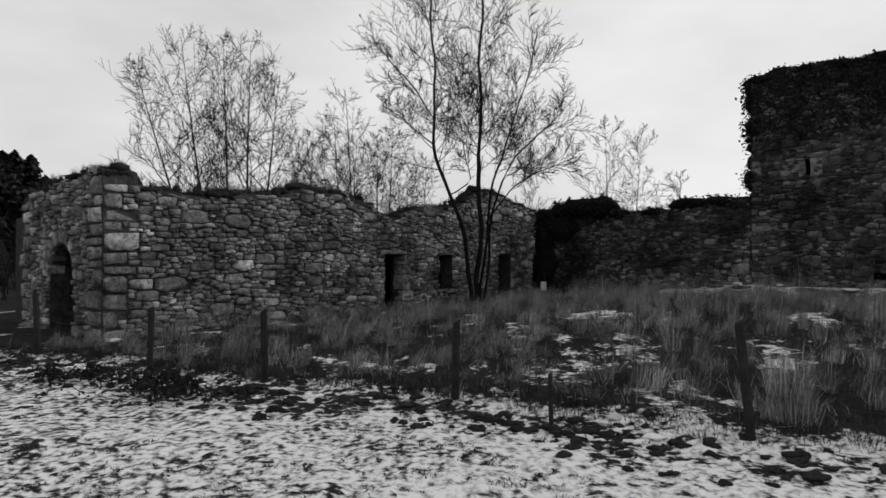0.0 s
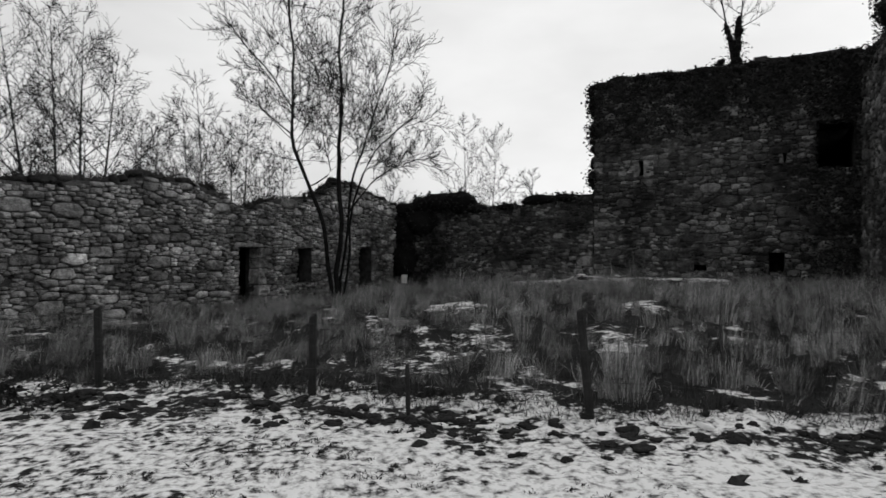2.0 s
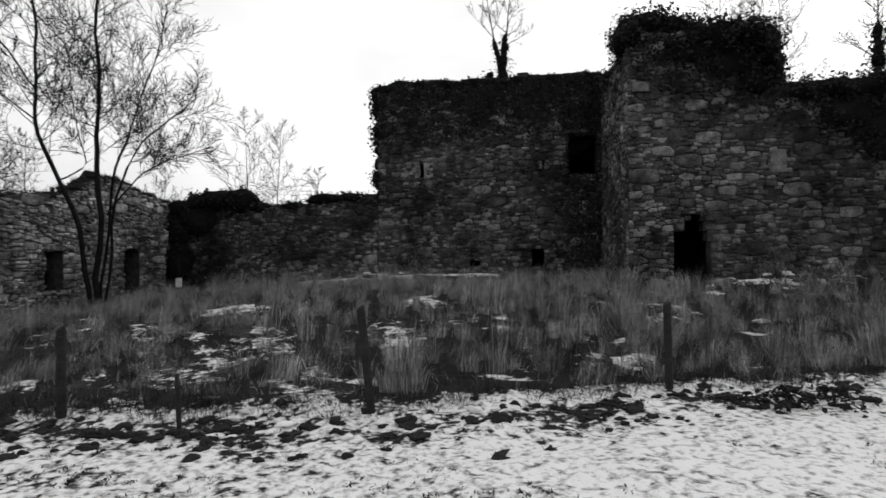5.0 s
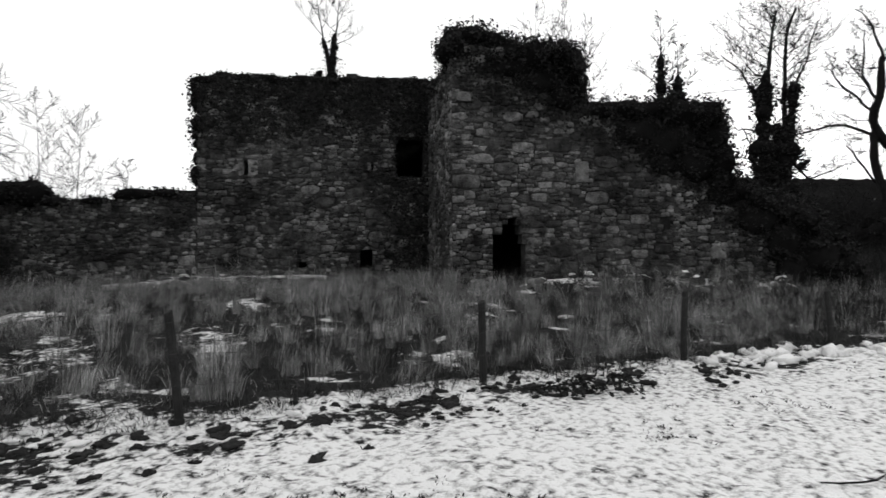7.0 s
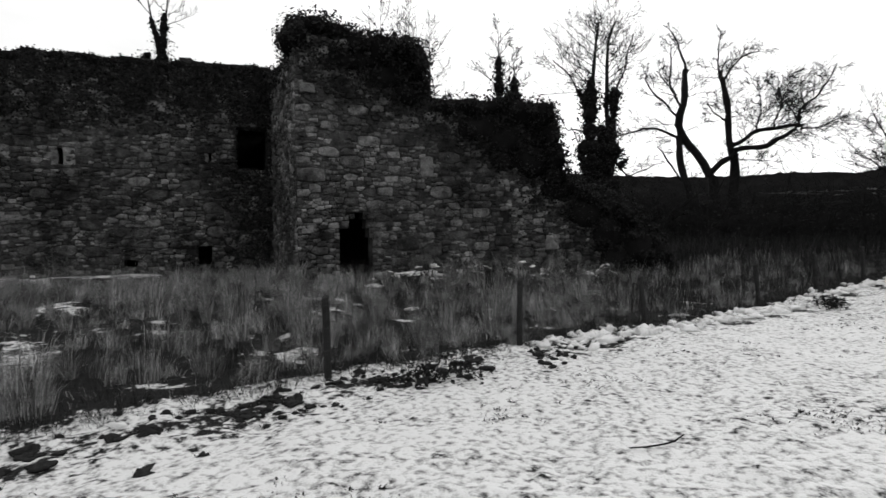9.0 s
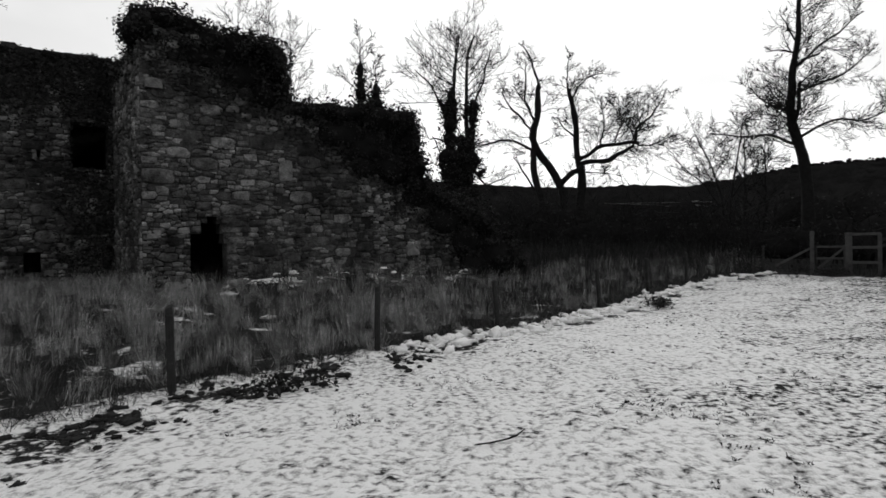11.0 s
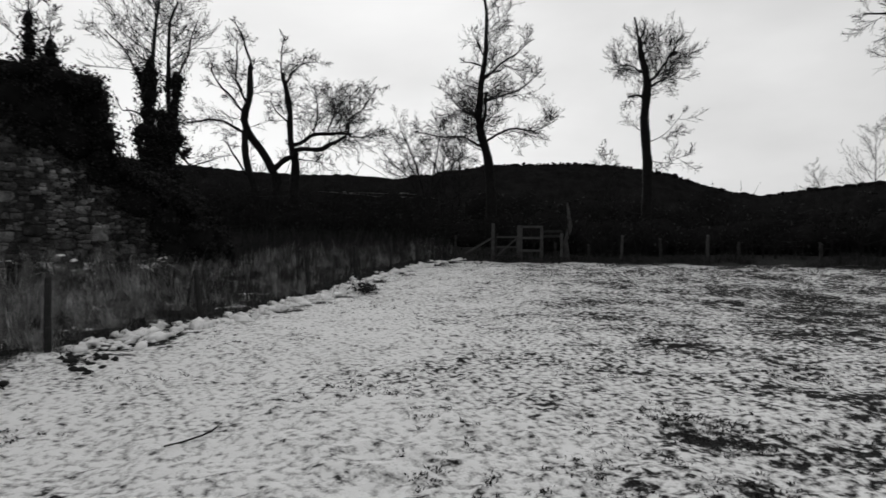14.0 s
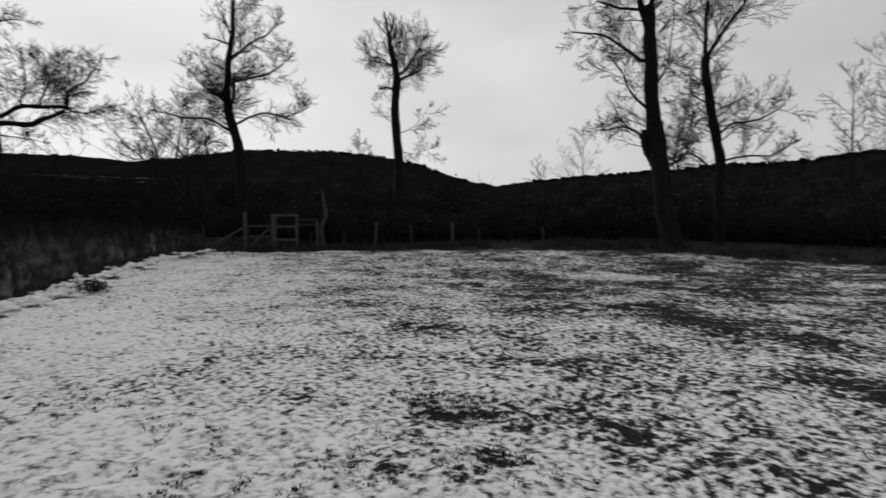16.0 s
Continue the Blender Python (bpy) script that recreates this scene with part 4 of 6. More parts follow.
def grow_tree(base, trunk, seed, limbs=9, spread=1.0, rise=0.55, twig=0.007, levels=3, first=0.35, reach=0.3, density=1.0, taper=0.7):
    """trunk: (height, lean_x, lean_y, radius, crook). Returns the trunk's lines, the limbs' and the twigs'."""
    r = random.Random(seed)
    height, lx, ly, rad, crook = trunk
    n = 16
    pts, radii = [], []
    px, py = 0.0, 0.0
    for i in range(n + 1):
        q = i / n
        px += r.uniform(-1, 1) * crook * height / n
        py += r.uniform(-1, 1) * crook * height / n
        pts.append((base[0] + lx * q * height + px, base[1] + ly * q * height + py, base[2] - 0.2 + q * height))
        radii.append(max(rad * (1.3 if i == 0 else 1 - 0.93 * q ** 0.85), twig))
    heavy, fine = [], []
    for c in range(limbs):
        q = first + (0.98 - first) * (c + r.random() * 0.8) / limbs
        i = min(int(q * n), n - 1)
        at_ = Vector(pts[i]).lerp(Vector(pts[i + 1]), q * n - i)
        az = c * 2.4 + r.uniform(-0.9, 0.9)
        u = (q - first) / (1 - first)
        d = Vector((math.cos(az) * spread, math.sin(az) * spread, rise + 0.4 * u + r.uniform(-0.15, 0.2)))
        lines = []
        ramify(r, at_, d, height * reach * r.uniform(0.6, 1.15) * ((1 - u) ** taper + 0.14), max(min(radii[i] * 0.45, 0.016 + 0.12 * rad), twig), 0, levels, twig, lines, density, rise * 0.6)
        heavy.append(lines[0])
        fine += lines[1:]
    return [(pts, radii)], heavy, fine


def tree(label, stems, group="", name="bare_tree"):
    """stems: the lines of one or more trunks with all that grows on them."""
    t = thing(name, label, "tree", group)
    tr, hv, fn = [], [], []
    for a, b_, c in stems:
        tr, hv, fn = tr + a, hv + b_, fn + c
    for ln in tr:
        part("trunk", tubes([ln], 8), BARK, t, shade=True)
    for ln in hv:
        part("limb", tubes([ln], 6), BARK, t, shade=True)
    if fn:
        tagged(part("crown", tubes(fn, 3), TWIG, t, "fine leafless twigs"), kind="stuff")
    return t


def at(x, y):
    return (x, y, float(ground_z(x, y)))


def polar(az, r):
    return at(0.1 + r * math.sin(radians(az)), -0.2 + r * math.cos(radians(az)))


# alders and saplings behind the ruined range
G1 = "bare trees behind the range"
for az, r, h, lx, seed, limbs in ((-20.8, 22, 8.0, -0.30, 101, 16), (-20.2, 22, 9.0, -0.13, 120, 17), (-18.9, 23, 9.4, -0.03, 102, 18), (-17.8, 22, 8.8, 0.02, 103, 17), (-16.9, 23, 8.2, 0.10, 104, 16)):
    tree("slender bare alder rising behind the ruined wall", [grow_tree(polar(az, r), (h, lx, 0.0, 0.075, 0.025), seed, limbs + 5, 0.85, 0.5, 0.0088, 2, 0.22, 0.38, 1.0)], G1)
for az, r, h, lx, seed, d in ((-13.6, 23, 6.0, 0.02, 105, 0.9), (-12.7, 24, 6.4, 0.05, 106, 0.9), (-9.3, 23, 6.6, -0.05, 107, 1.0), (-8.6, 24, 6.2, 0.03, 108, 1.0), (-8.0, 25, 8.4, -0.06, 109, 0.8), (-6.1, 24, 6.4, -0.02, 110, 1.0), (-5.4, 25, 6.8, 0.03, 111, 0.9), (-2.2, 25, 5.8, 0.03, 112, 0.9), (-3.2, 26, 5.4, -0.03, 113, 0.9)):
    tree("small bare bushy tree behind the ruined wall", [grow_tree(polar(az, r), (h, lx, 0.0, 0.06, 0.03), seed, 18, 0.85, 0.5, 0.0092, 2, 0.25, 0.36, d)], G1)

# saplings behind the curtain wall
for az, r, h, lx, seed in ((14.9, 30, 7.9, -0.04, 131), (16.6, 30, 7.4, 0.06, 132), (20.6, 31, 5.6, 0.0, 133), (7.7, 30, 5.5, 0.02, 134)):
    tree("thin bare sapling behind the curtain wall", [grow_tree(polar(az, r), (h, lx, 0.0, 0.05, 0.02), seed, 16, 0.85, 0.5, 0.0095, 2, 0.28, 0.34, 0.9)], "saplings behind the curtain wall")


def ivied_stem(parent, p, height, width, seed, lean=(0.0, 0.0), leaf=0.09, per=230, taper=0.6):
    """Ivy wrapped round a stem: a dark uneven sleeve and its leaves."""
    r = np.random.RandomState(seed)
    k = max(4, int(height / (width * 0.9)))
    cores, pts, nrm = [], [], []
    for i in range(k):
        q = (i + 0.5) / k
        c = np.array([p[0] + lean[0] * q * height, p[1] + lean[1] * q * height, p[2] + q * height])
        w = width * (1.0 + taper * (0.25 - q)) * r.uniform(0.55, 1.3)
        v, f = lump(c, (w * 0.8, w * 0.8, height / k * 0.9), seed + i, 2, 0.5, 0.3)
        cores.append((v, f))
        n = int(per * height / k * w * 9)
        d = r.normal(size=(n, 3))
        d /= np.linalg.norm(d, axis=1, keepdims=True)
        pts.append(c + d * np.array([w, w, height / k]) * r.uniform(0.6, 1.95, (n, 1)))
        nrm.append(d)
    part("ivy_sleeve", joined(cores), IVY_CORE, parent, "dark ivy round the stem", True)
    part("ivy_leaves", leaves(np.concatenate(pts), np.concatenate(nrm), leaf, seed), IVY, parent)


def on_wall(origin, along, s, depth, z):
    p = np.array(origin) + np.array(along) * s + np.array([-along[1], along[0]]) * depth
    return (float(p[0]), float(p[1]), z)


# ivied stubs growing on the tower's head
p1 = on_wall(TOWER, UX, 4.2, 0.5, 7.1)
t = tree("ivy-covered forked stub of a tree on the tower's wall head", [grow_tree(p1, (3.3, -0.16 * UX[0], -0.16 * UX[1], 0.06, 0.02), 141, 7, 0.8, 0.5, 0.008, 2, 0.45, 0.34, 0.8), grow_tree(p1, (3.4, 0.09 * UX[0], 0.09 * UX[1], 0.06, 0.02), 142, 7, 0.8, 0.5, 0.008, 2, 0.45, 0.34, 0.8)], name="ivied_tree")
for s0, z0, hgt, width, lean_, sd in ((4.2, 7.1, 0.85, 0.24, 0.0, 143), (4.16, 7.8, 0.85, 0.11, -0.3, 144), (4.24, 7.8, 1.0, 0.13, 0.06, 148)):
    ivied_stem(t, on_wall(TOWER, UX, s0, 0.5, z0), hgt, width, sd, (lean_ * UX[0], lean_ * UX[1]), 0.05, 230, 0.3)
ivied_stem(t, on_wall(TOWER, UX, 3.55, 0.5, 7.1), 0.42, 0.26, 145, (0.5, -0.4), 0.06)

# growth on and behind the wing
for s, h, hi, seed in ((5.85, 2.9, 1.55, 146), (6.35, 2.2, 1.05, 147)):
    p = on_wall(WING, UX, s, 0.6, 5.2)
    t = tree("small ivied tree on the wing's broken wall head", [grow_tree(p, (h, 0.0, 0.0, 0.05, 0.03), seed, 10, 0.8, 0.5, 0.0085, 2, 0.25, 0.36, 0.9)], name="ivied_tree")
    ivied_stem(t, p, hi, 0.22, seed + 20, (0.0, 0.0), 0.08)
for az, r, h, seed in ((56.0, 27, 11.6, 151), (58.5, 27, 11.8, 152), (60.3, 28, 11.0, 153)):
    tree("bare tree behind the wing", [grow_tree(polar(az, r), (h, 0.0, 0.0, 0.09, 0.02), seed, 18, 0.8, 0.55, 0.0095, 2, 0.4, 0.26, 0.9)], "bare trees behind the wing")

def limb_tree(az, r, label, limbs, seed, per=2.2, size=1.5, twig=0.0105, levels=2, density=1.0, rise=0.15, crook=0.17, knots=0.06, group="gnarled trees on the skyline", name="old_tree"):
    """A tree by its limbs: each runs through a few points (across, up, towards the viewer, in metres) from one radius to another, then
    (side branches, their length, the share of the limb that stays bare)."""
    rr = random.Random(seed)
    ox, oy, oz = polar(az, r)
    e = np.array([math.cos(radians(az)), -math.sin(radians(az))])
    n = np.array([-math.sin(radians(az)), -math.cos(radians(az))])
    heavy, fine = [], []
    for limb in limbs:
        r0, r1, pts = limb[:3]
        pts = [tuple(p) + (0.0,) * (3 - len(p)) for p in pts]
        q = []
        for a, b_ in zip(pts[:-1], pts[1:]):
            j = knots * math.dist(a, b_)
            for k in range(4):
                f_ = k / 4
                q.append([a[i] * (1 - f_) + b_[i] * f_ + (rr.uniform(-1, 1) * j if k else 0) for i in range(3)])
        q.append(list(pts[-1]))
        q = [q[0]] + [[(q[i - 1][c] + 2 * q[i][c] + q[i + 1][c]) / 4 for c in range(3)] for i in range(1, len(q) - 1)] + [q[-1]]
        w = [Vector((ox + e[0] * a + n[0] * c, oy + e[1] * a + n[1] * c, b_)) for a, b_, c in q]
        w[0].z = max(w[0].z, oz - 0.2)
        m = len(w)
        radii = [(r0 + (r1 - r0) * i / (m - 1)) * (1 + rr.uniform(-1, 1) * 1.3 * knots) for i in range(m)]
        heavy.append(([tuple(p) for p in w], radii))
        run = sum((w[i + 1] - w[i]).length for i in range(m - 1))
        count, long_, bare_ = limb[3] if len(limb) > 3 else (int(per * run), size, 0.25)
        for c in range(count):
            f_ = (bare_ + (0.99 - bare_) * (c + rr.random()) / count) * (m - 1)
            i = min(int(f_), m - 2)
            axis = (w[i + 1] - w[i]).normalized()
            off = Vector((rr.uniform(-1, 1), rr.uniform(-1, 1), rr.uniform(-0.6, 0.8)))
            off = (off - axis * off.dot(axis)).normalized()
            ang = rr.uniform(0.7, 1.35)
            u = (f_ / (m - 1) - bare_) / (1 - bare_)
            ramify(rr, w[i].lerp(w[i + 1], f_ - i), axis * math.cos(ang) + off * math.sin(ang), long_ * rr.uniform(0.5, 1.15) * (1.1 - 0.45 * u), max(min(radii[i] * 0.3, 0.009 * long_ + 0.005), twig), 0, levels, twig, fine, density, rise, crook, 0.5)
    t = thing(name, label, "tree", group)
    part("trunk", tubes(heavy[:1], 10), BARK, t, shade=True)
    for hv in heavy[1:]:
        part("limb", tubes([hv], 8), BARK, t, shade=True)
    if fine:
        tagged(part("crown", tubes(fine, 3), TWIG, t, "fine leafless twigs"), kind="stuff")
    return t


# the tall many-stemmed tree in the courtyard
limb_tree(3.0, 19.3, "tall bare tree with several slim stems against the ruined wall", [
    (0.083, 0.020, [(-0.05, 0.1), (-0.06, 3.4), (0.02, 5.2), (0.02, 6.9), (0.1, 9.5), (0.1, 11.0)], (46, 2.50, 0.33)),
    (0.069, 0.020, [(-0.2, 0.1, 0.1), (-0.45, 2.2, 0.1), (-0.84, 3.43, 0.1), (-1.37, 4.65, 0.2), (-1.35, 6.05, 0.1), (-1.38, 7.8), (-1.5, 9.6), (-1.5, 10.9)], (40, 2.62, 0.36)),
    (0.043, 0.013, [(0.05, 0.1, -0.1), (0.25, 3.0, -0.2), (0.54, 4.3, -0.2), (0.9, 5.3, -0.3), (1.4, 6.9, -0.2), (1.75, 8.4)], (26, 2.12, 0.34)),
    (0.040, 0.012, [(0.1, 0.1, 0.1), (0.4, 3.1, 0.2), (1.0, 4.6, 0.3), (1.9, 5.4, 0.4), (2.5, 6.0, 0.3)], (22, 1.88, 0.36)),
    (0.026, 0.008, [(0.2, 2.6, 0.2), (0.9, 3.6, 0.5), (1.7, 4.1, 0.6), (2.9, 4.6, 0.5)], (18, 1.38, 0.3)),
    (0.023, 0.008, [(-0.9, 3.5, 0.1), (-0.2, 3.9, 0.3), (-0.55, 5.2, 0.4), (-0.75, 7.2, 0.4)], (14, 1.25, 0.3)),
    (0.026, 0.009, [(-1.36, 5.8, 0.1), (-2.0, 6.8, 0.3), (-2.6, 7.4, 0.2), (-3.2, 8.2, 0.1)], (15, 1.25, 0.2)),
    (0.023, 0.008, [(-1.36, 5.0, 0.1), (-2.1, 5.7, -0.3), (-3.0, 6.3, -0.2)], (14, 1.25, 0.2))], 121, twig=0.0085, levels=2, density=1.0, rise=0.35, crook=0.085, group="", name="bare_tree")

# the large ivy-clad tree
bx, by, bz = polar(74.6, 27)
se = (math.cos(radians(74.6)), -math.sin(radians(74.6)))
t = limb_tree(74.6, 27, "large bare tree with ivy-clad twin trunks", [
    (0.17, 0.035, [(0.1, 0.2), (0.05, 4.0), (-0.05, 6.2), (0.1, 8.0), (0.3, 9.6), (0.4, 10.6)], (21, 2.38, 0.55)),
    (0.14, 0.035, [(0.5, 0.2), (0.7, 4.0), (0.75, 6.2), (0.7, 8.2), (0.75, 9.6), (1.1, 10.6)], (19, 2.38, 0.55)),
    (0.079, 0.026, [(0.72, 5.0), (0.95, 6.6), (1.1, 7.8), (1.5, 8.8), (1.8, 10.0)], (11, 1.88, 0.4)),
    (0.066, 0.020, [(0.0, 5.8), (-0.25, 7.3), (-0.8, 8.5), (-1.5, 9.2)], (11, 1.75, 0.35)),
    (0.040, 0.013, [(0.0, 5.9), (-0.6, 6.2), (-0.95, 6.15), (-1.25, 6.9)], (2, 0.62, 0.5)),
    (0.040, 0.020, [(-0.1, 4.2), (-0.4, 5.0), (-0.45, 5.6), (-0.8, 6.3)], (2, 0.50, 0.5)),
    (0.059, 0.020, [(0.7, 5.0), (1.1, 4.6), (1.5, 4.1), (2.2, 4.4)], (6, 1.38, 0.3))], 161, twig=0.0098, levels=2, density=0.9, rise=0.35, crook=0.12, group="", name="ivied_tree")
for k, (pts_, width) in enumerate((([(0.1, 0.3), (0.05, 4.0), (-0.02, 5.6)], 0.52), ([(-0.02, 5.3), (0.0, 6.6), (0.1, 8.2)], 0.3), ([(0.6, 0.3), (0.7, 4.0), (0.75, 6.0)], 0.48), ([(0.8, 5.6), (0.95, 6.6), (1.05, 7.7)], 0.26), ([(-0.1, 4.0), (-0.38, 4.9), (-0.45, 5.4)], 0.16), ([(-0.05, 6.6), (-0.25, 7.5), (-0.45, 7.8)], 0.16), ([(0.3, 0.2), (0.35, 2.0), (0.4, 3.6)], 0.6), ([(0.35, 3.4), (0.4, 5.0), (0.42, 6.2)], 0.34), ([(1.0, 4.9), (1.2, 4.5), (1.4, 4.2)], 0.16), ([(0.2, 6.9), (0.7, 7.0), (0.72, 7.6)], 0.1))):
    for (a0, z0), (a1, z1) in zip(pts_[:-1], pts_[1:]):
        lean_ = (a1 - a0) / max(z1 - z0, 0.3)
        ivied_stem(t, (bx + se[0] * a0, by + se[1] * a0, z0), max(z1 - z0, 0.35), width, 600 + 7 * k + int(z0), (se[0] * lean_, se[1] * lean_), 0.09, 150, 0.15)

limb_tree(84.2, 36, "gnarled leafless old tree with a broken forked crown", [
    (0.279, 0.242, [(0.4, 0.5), (0.3, 3.4), (0.1, 4.9)], (0, 1.49, 0)),
    (0.242, 0.158, [(0.1, 4.8), (-1.3, 7.0, 0.3), (-1.1, 9.2, 0.2), (-1.0, 10.5)], (9, 1.93, 0.3)),
    (0.086, 0.026, [(-1.0, 10.4), (-1.3, 12.0), (-2.1, 13.0, 0.2)], (6, 1.19, 0.1)),
    (0.073, 0.033, [(-1.2, 7.7), (-2.2, 9.0, 0.3), (-3.0, 10.1, 0.2), (-3.05, 10.6)], (9, 1.49, 0.1)),
    (0.066, 0.026, [(-1.2, 8.5), (-1.9, 10.0, -0.2), (-1.8, 11.4), (-1.7, 12.0)], (9, 1.49, 0.1)),
    (0.053, 0.020, [(-1.5, 9.2), (-2.1, 10.1), (-2.5, 10.6, 0.2)], (6, 1.33, 0.1)),
    (0.086, 0.026, [(-1.2, 6.8), (-2.3, 7.4, 0.4), (-3.4, 7.4, 0.6), (-4.6, 7.2, 0.8)], (15, 1.49, 0.1)),
    (0.223, 0.158, [(-0.7, 0.5, 0.4), (-0.9, 3.4, 0.4), (-1.25, 5.2, 0.3), (-1.4, 7.0, 0.3)], (6, 1.49, 0.4)),
    (0.066, 0.026, [(-1.3, 4.6, 0.3), (-2.1, 5.9, 0.4), (-2.5, 6.5, 0.3)], (3, 1.19, 0.3)),
    (0.170, 0.145, [(0.1, 4.8), (0.8, 5.5, 0.1), (1.4, 5.9, 0.1)], (3, 1.49, 0.3))], 171, twig=0.0115, levels=2, density=1.0, crook=0.24, knots=0.13)
limb_tree(86.05, 36.5, "gnarled leafless old tree with one long low limb", [
    (0.279, 0.223, [(0.1, 0.5), (0.0, 3.7), (0.0, 6.2)], (3, 1.78, 0.6)),
    (0.187, 0.111, [(0.0, 6.0), (0.0, 8.2), (-0.4, 9.8, 0.1), (-0.5, 10.4)], (14, 1.93, 0.2)),
    (0.066, 0.026, [(-0.4, 9.8), (0.0, 10.5), (0.8, 11.0, 0.2), (1.4, 11.1, 0.2)], (9, 1.33, 0.2)),
    (0.053, 0.020, [(-0.45, 10.2), (-0.6, 11.4), (-0.4, 12.4)], (6, 0.89, 0.2)),
    (0.066, 0.026, [(-0.1, 7.6), (-0.7, 8.0, 0.2), (-1.2, 8.8, 0.1)], (8, 1.33, 0.2)),
    (0.145, 0.093, [(0.0, 6.1), (1.4, 6.1, 0.4), (2.29, 6.5, 0.6), (2.99, 6.9, 0.5)], (10, 2.23, 0.1)),
    (0.12, 0.08, [(0.1, 6.4), (1.2, 7.1, -0.4), (2.29, 7.2, -0.5), (3.26, 7.1)], (14, 2.38, 0.1)),
    (0.09, 0.03, [(3.08, 7.0, 0.2), (3.17, 7.9, 0.2), (4.05, 8.5, 0.3), (4.75, 10.0, 0.2)], (16, 1.93, 0.1)),
    (0.046, 0.020, [(3.08, 7.3, 0.2), (2.64, 8.2), (2.29, 9.2, -0.2)], (10, 1.78, 0.1)),
    (0.053, 0.020, [(3.17, 6.9, 0.4), (3.87, 6.9, 0.4), (4.93, 7.4, 0.3)], (14, 1.64, 0.1)),
    (0.033, 0.013, [(0.2, 5.6, 0.2), (1.2, 5.5, 0.4), (2.11, 5.3, 0.4)], (10, 1.33, 0.1)),
    (0.05, 0.02, [(1.2, 7.0, -0.3), (1.45, 8.4, -0.2), (1.3, 9.7, -0.1)], (16, 1.7, 0.1)),
    (0.05, 0.02, [(2.0, 7.2, -0.4), (2.4, 8.6, -0.3), (2.2, 9.8, -0.2)], (16, 1.7, 0.1)),
    (0.045, 0.02, [(2.9, 7.2, 0.1), (3.4, 8.2, -0.1), (3.3, 9.8, -0.1)], (16, 1.5, 0.1))], 172, twig=0.0115, levels=2, density=1.0, crook=0.24, knots=0.13)

# tall trees along the far edge of the field
limb_tree(104.6, 30.1, "tall dark bare tree with spreading side branches", [
    (0.279, 0.158, [(-0.1, 0.4), (-0.21, 1.8), (-0.39, 4.8), (-0.72, 5.9), (-0.95, 7.0), (-0.82, 8.3)], (25, 2.38, 0.5)),
    (0.145, 0.043, [(-0.82, 8.2), (-0.69, 9.5), (-0.53, 10.9), (-0.56, 12.2), (-0.6, 14.2)], (18, 2.11, 0.02)),
    (0.086, 0.073, [(-0.85, 5.9), (-0.6, 7.0, 0.25), (-0.5, 8.1, 0.2)], (11, 2.35, 0.1)),
    (0.066, 0.020, [(-0.5, 5.4), (-1.6, 6.0, 0.3), (-2.8, 6.0, 0.4), (-4.0, 6.3, 0.3)], (14, 1.73, 0.1)),
    (0.059, 0.020, [(-0.6, 5.8), (0.6, 6.4, 0.3), (1.8, 6.2, 0.3), (2.8, 6.8, 0.2)], (13, 1.60, 0.15)),
    (0.059, 0.020, [(-0.75, 8.7), (0.1, 9.4, 0.2), (0.9, 9.9, 0.1), (1.7, 10.6)], (11, 1.60, 0.15)),
    (0.046, 0.033, [(-0.75, 8.8), (-0.3, 9.0, 0.2), (0.2, 9.15, 0.2)], (2, 0.86, 0.2)),
    (0.040, 0.013, [(-0.78, 9.4), (-1.3, 9.6), (-1.8, 9.6)], (2, 0.74, 0.2)),
    (0.040, 0.020, [(-0.7, 9.9), (-0.95, 10.5), (-1.2, 11.0)], (2, 0.62, 0.2)),
    (0.059, 0.020, [(-0.9, 6.8), (-1.7, 7.4, -0.2), (-2.5, 8.3, -0.2)], (12, 1.60, 0.1)),
    (0.059, 0.020, [(-0.85, 7.6), (0.2, 8.0, -0.3), (1.2, 8.4, -0.3), (1.9, 9.0, -0.2)], (12, 1.73, 0.1))], 281, twig=0.0105, levels=2, density=1.1)
limb_tree(99.6, 33.0, "low bushy bare tree behind the fence line", [
    (0.079, 0.026, [(-0.9, 0.4), (-1.0, 3.5), (-1.4, 5.0), (-2.2, 6.8)], (19, 1.97, 0.5)),
    (0.066, 0.026, [(-0.8, 0.4), (-0.7, 3.5), (-0.3, 5.4), (-0.1, 7.4)], (19, 1.97, 0.5)),
    (0.053, 0.020, [(-1.0, 3.0), (-1.8, 4.4), (-2.8, 5.2)], (13, 1.49, 0.3)),
    (0.046, 0.020, [(-0.8, 3.2), (0.1, 4.6), (1.0, 5.6)], (13, 1.49, 0.3))], 284, twig=0.0105, levels=2, density=1.0)
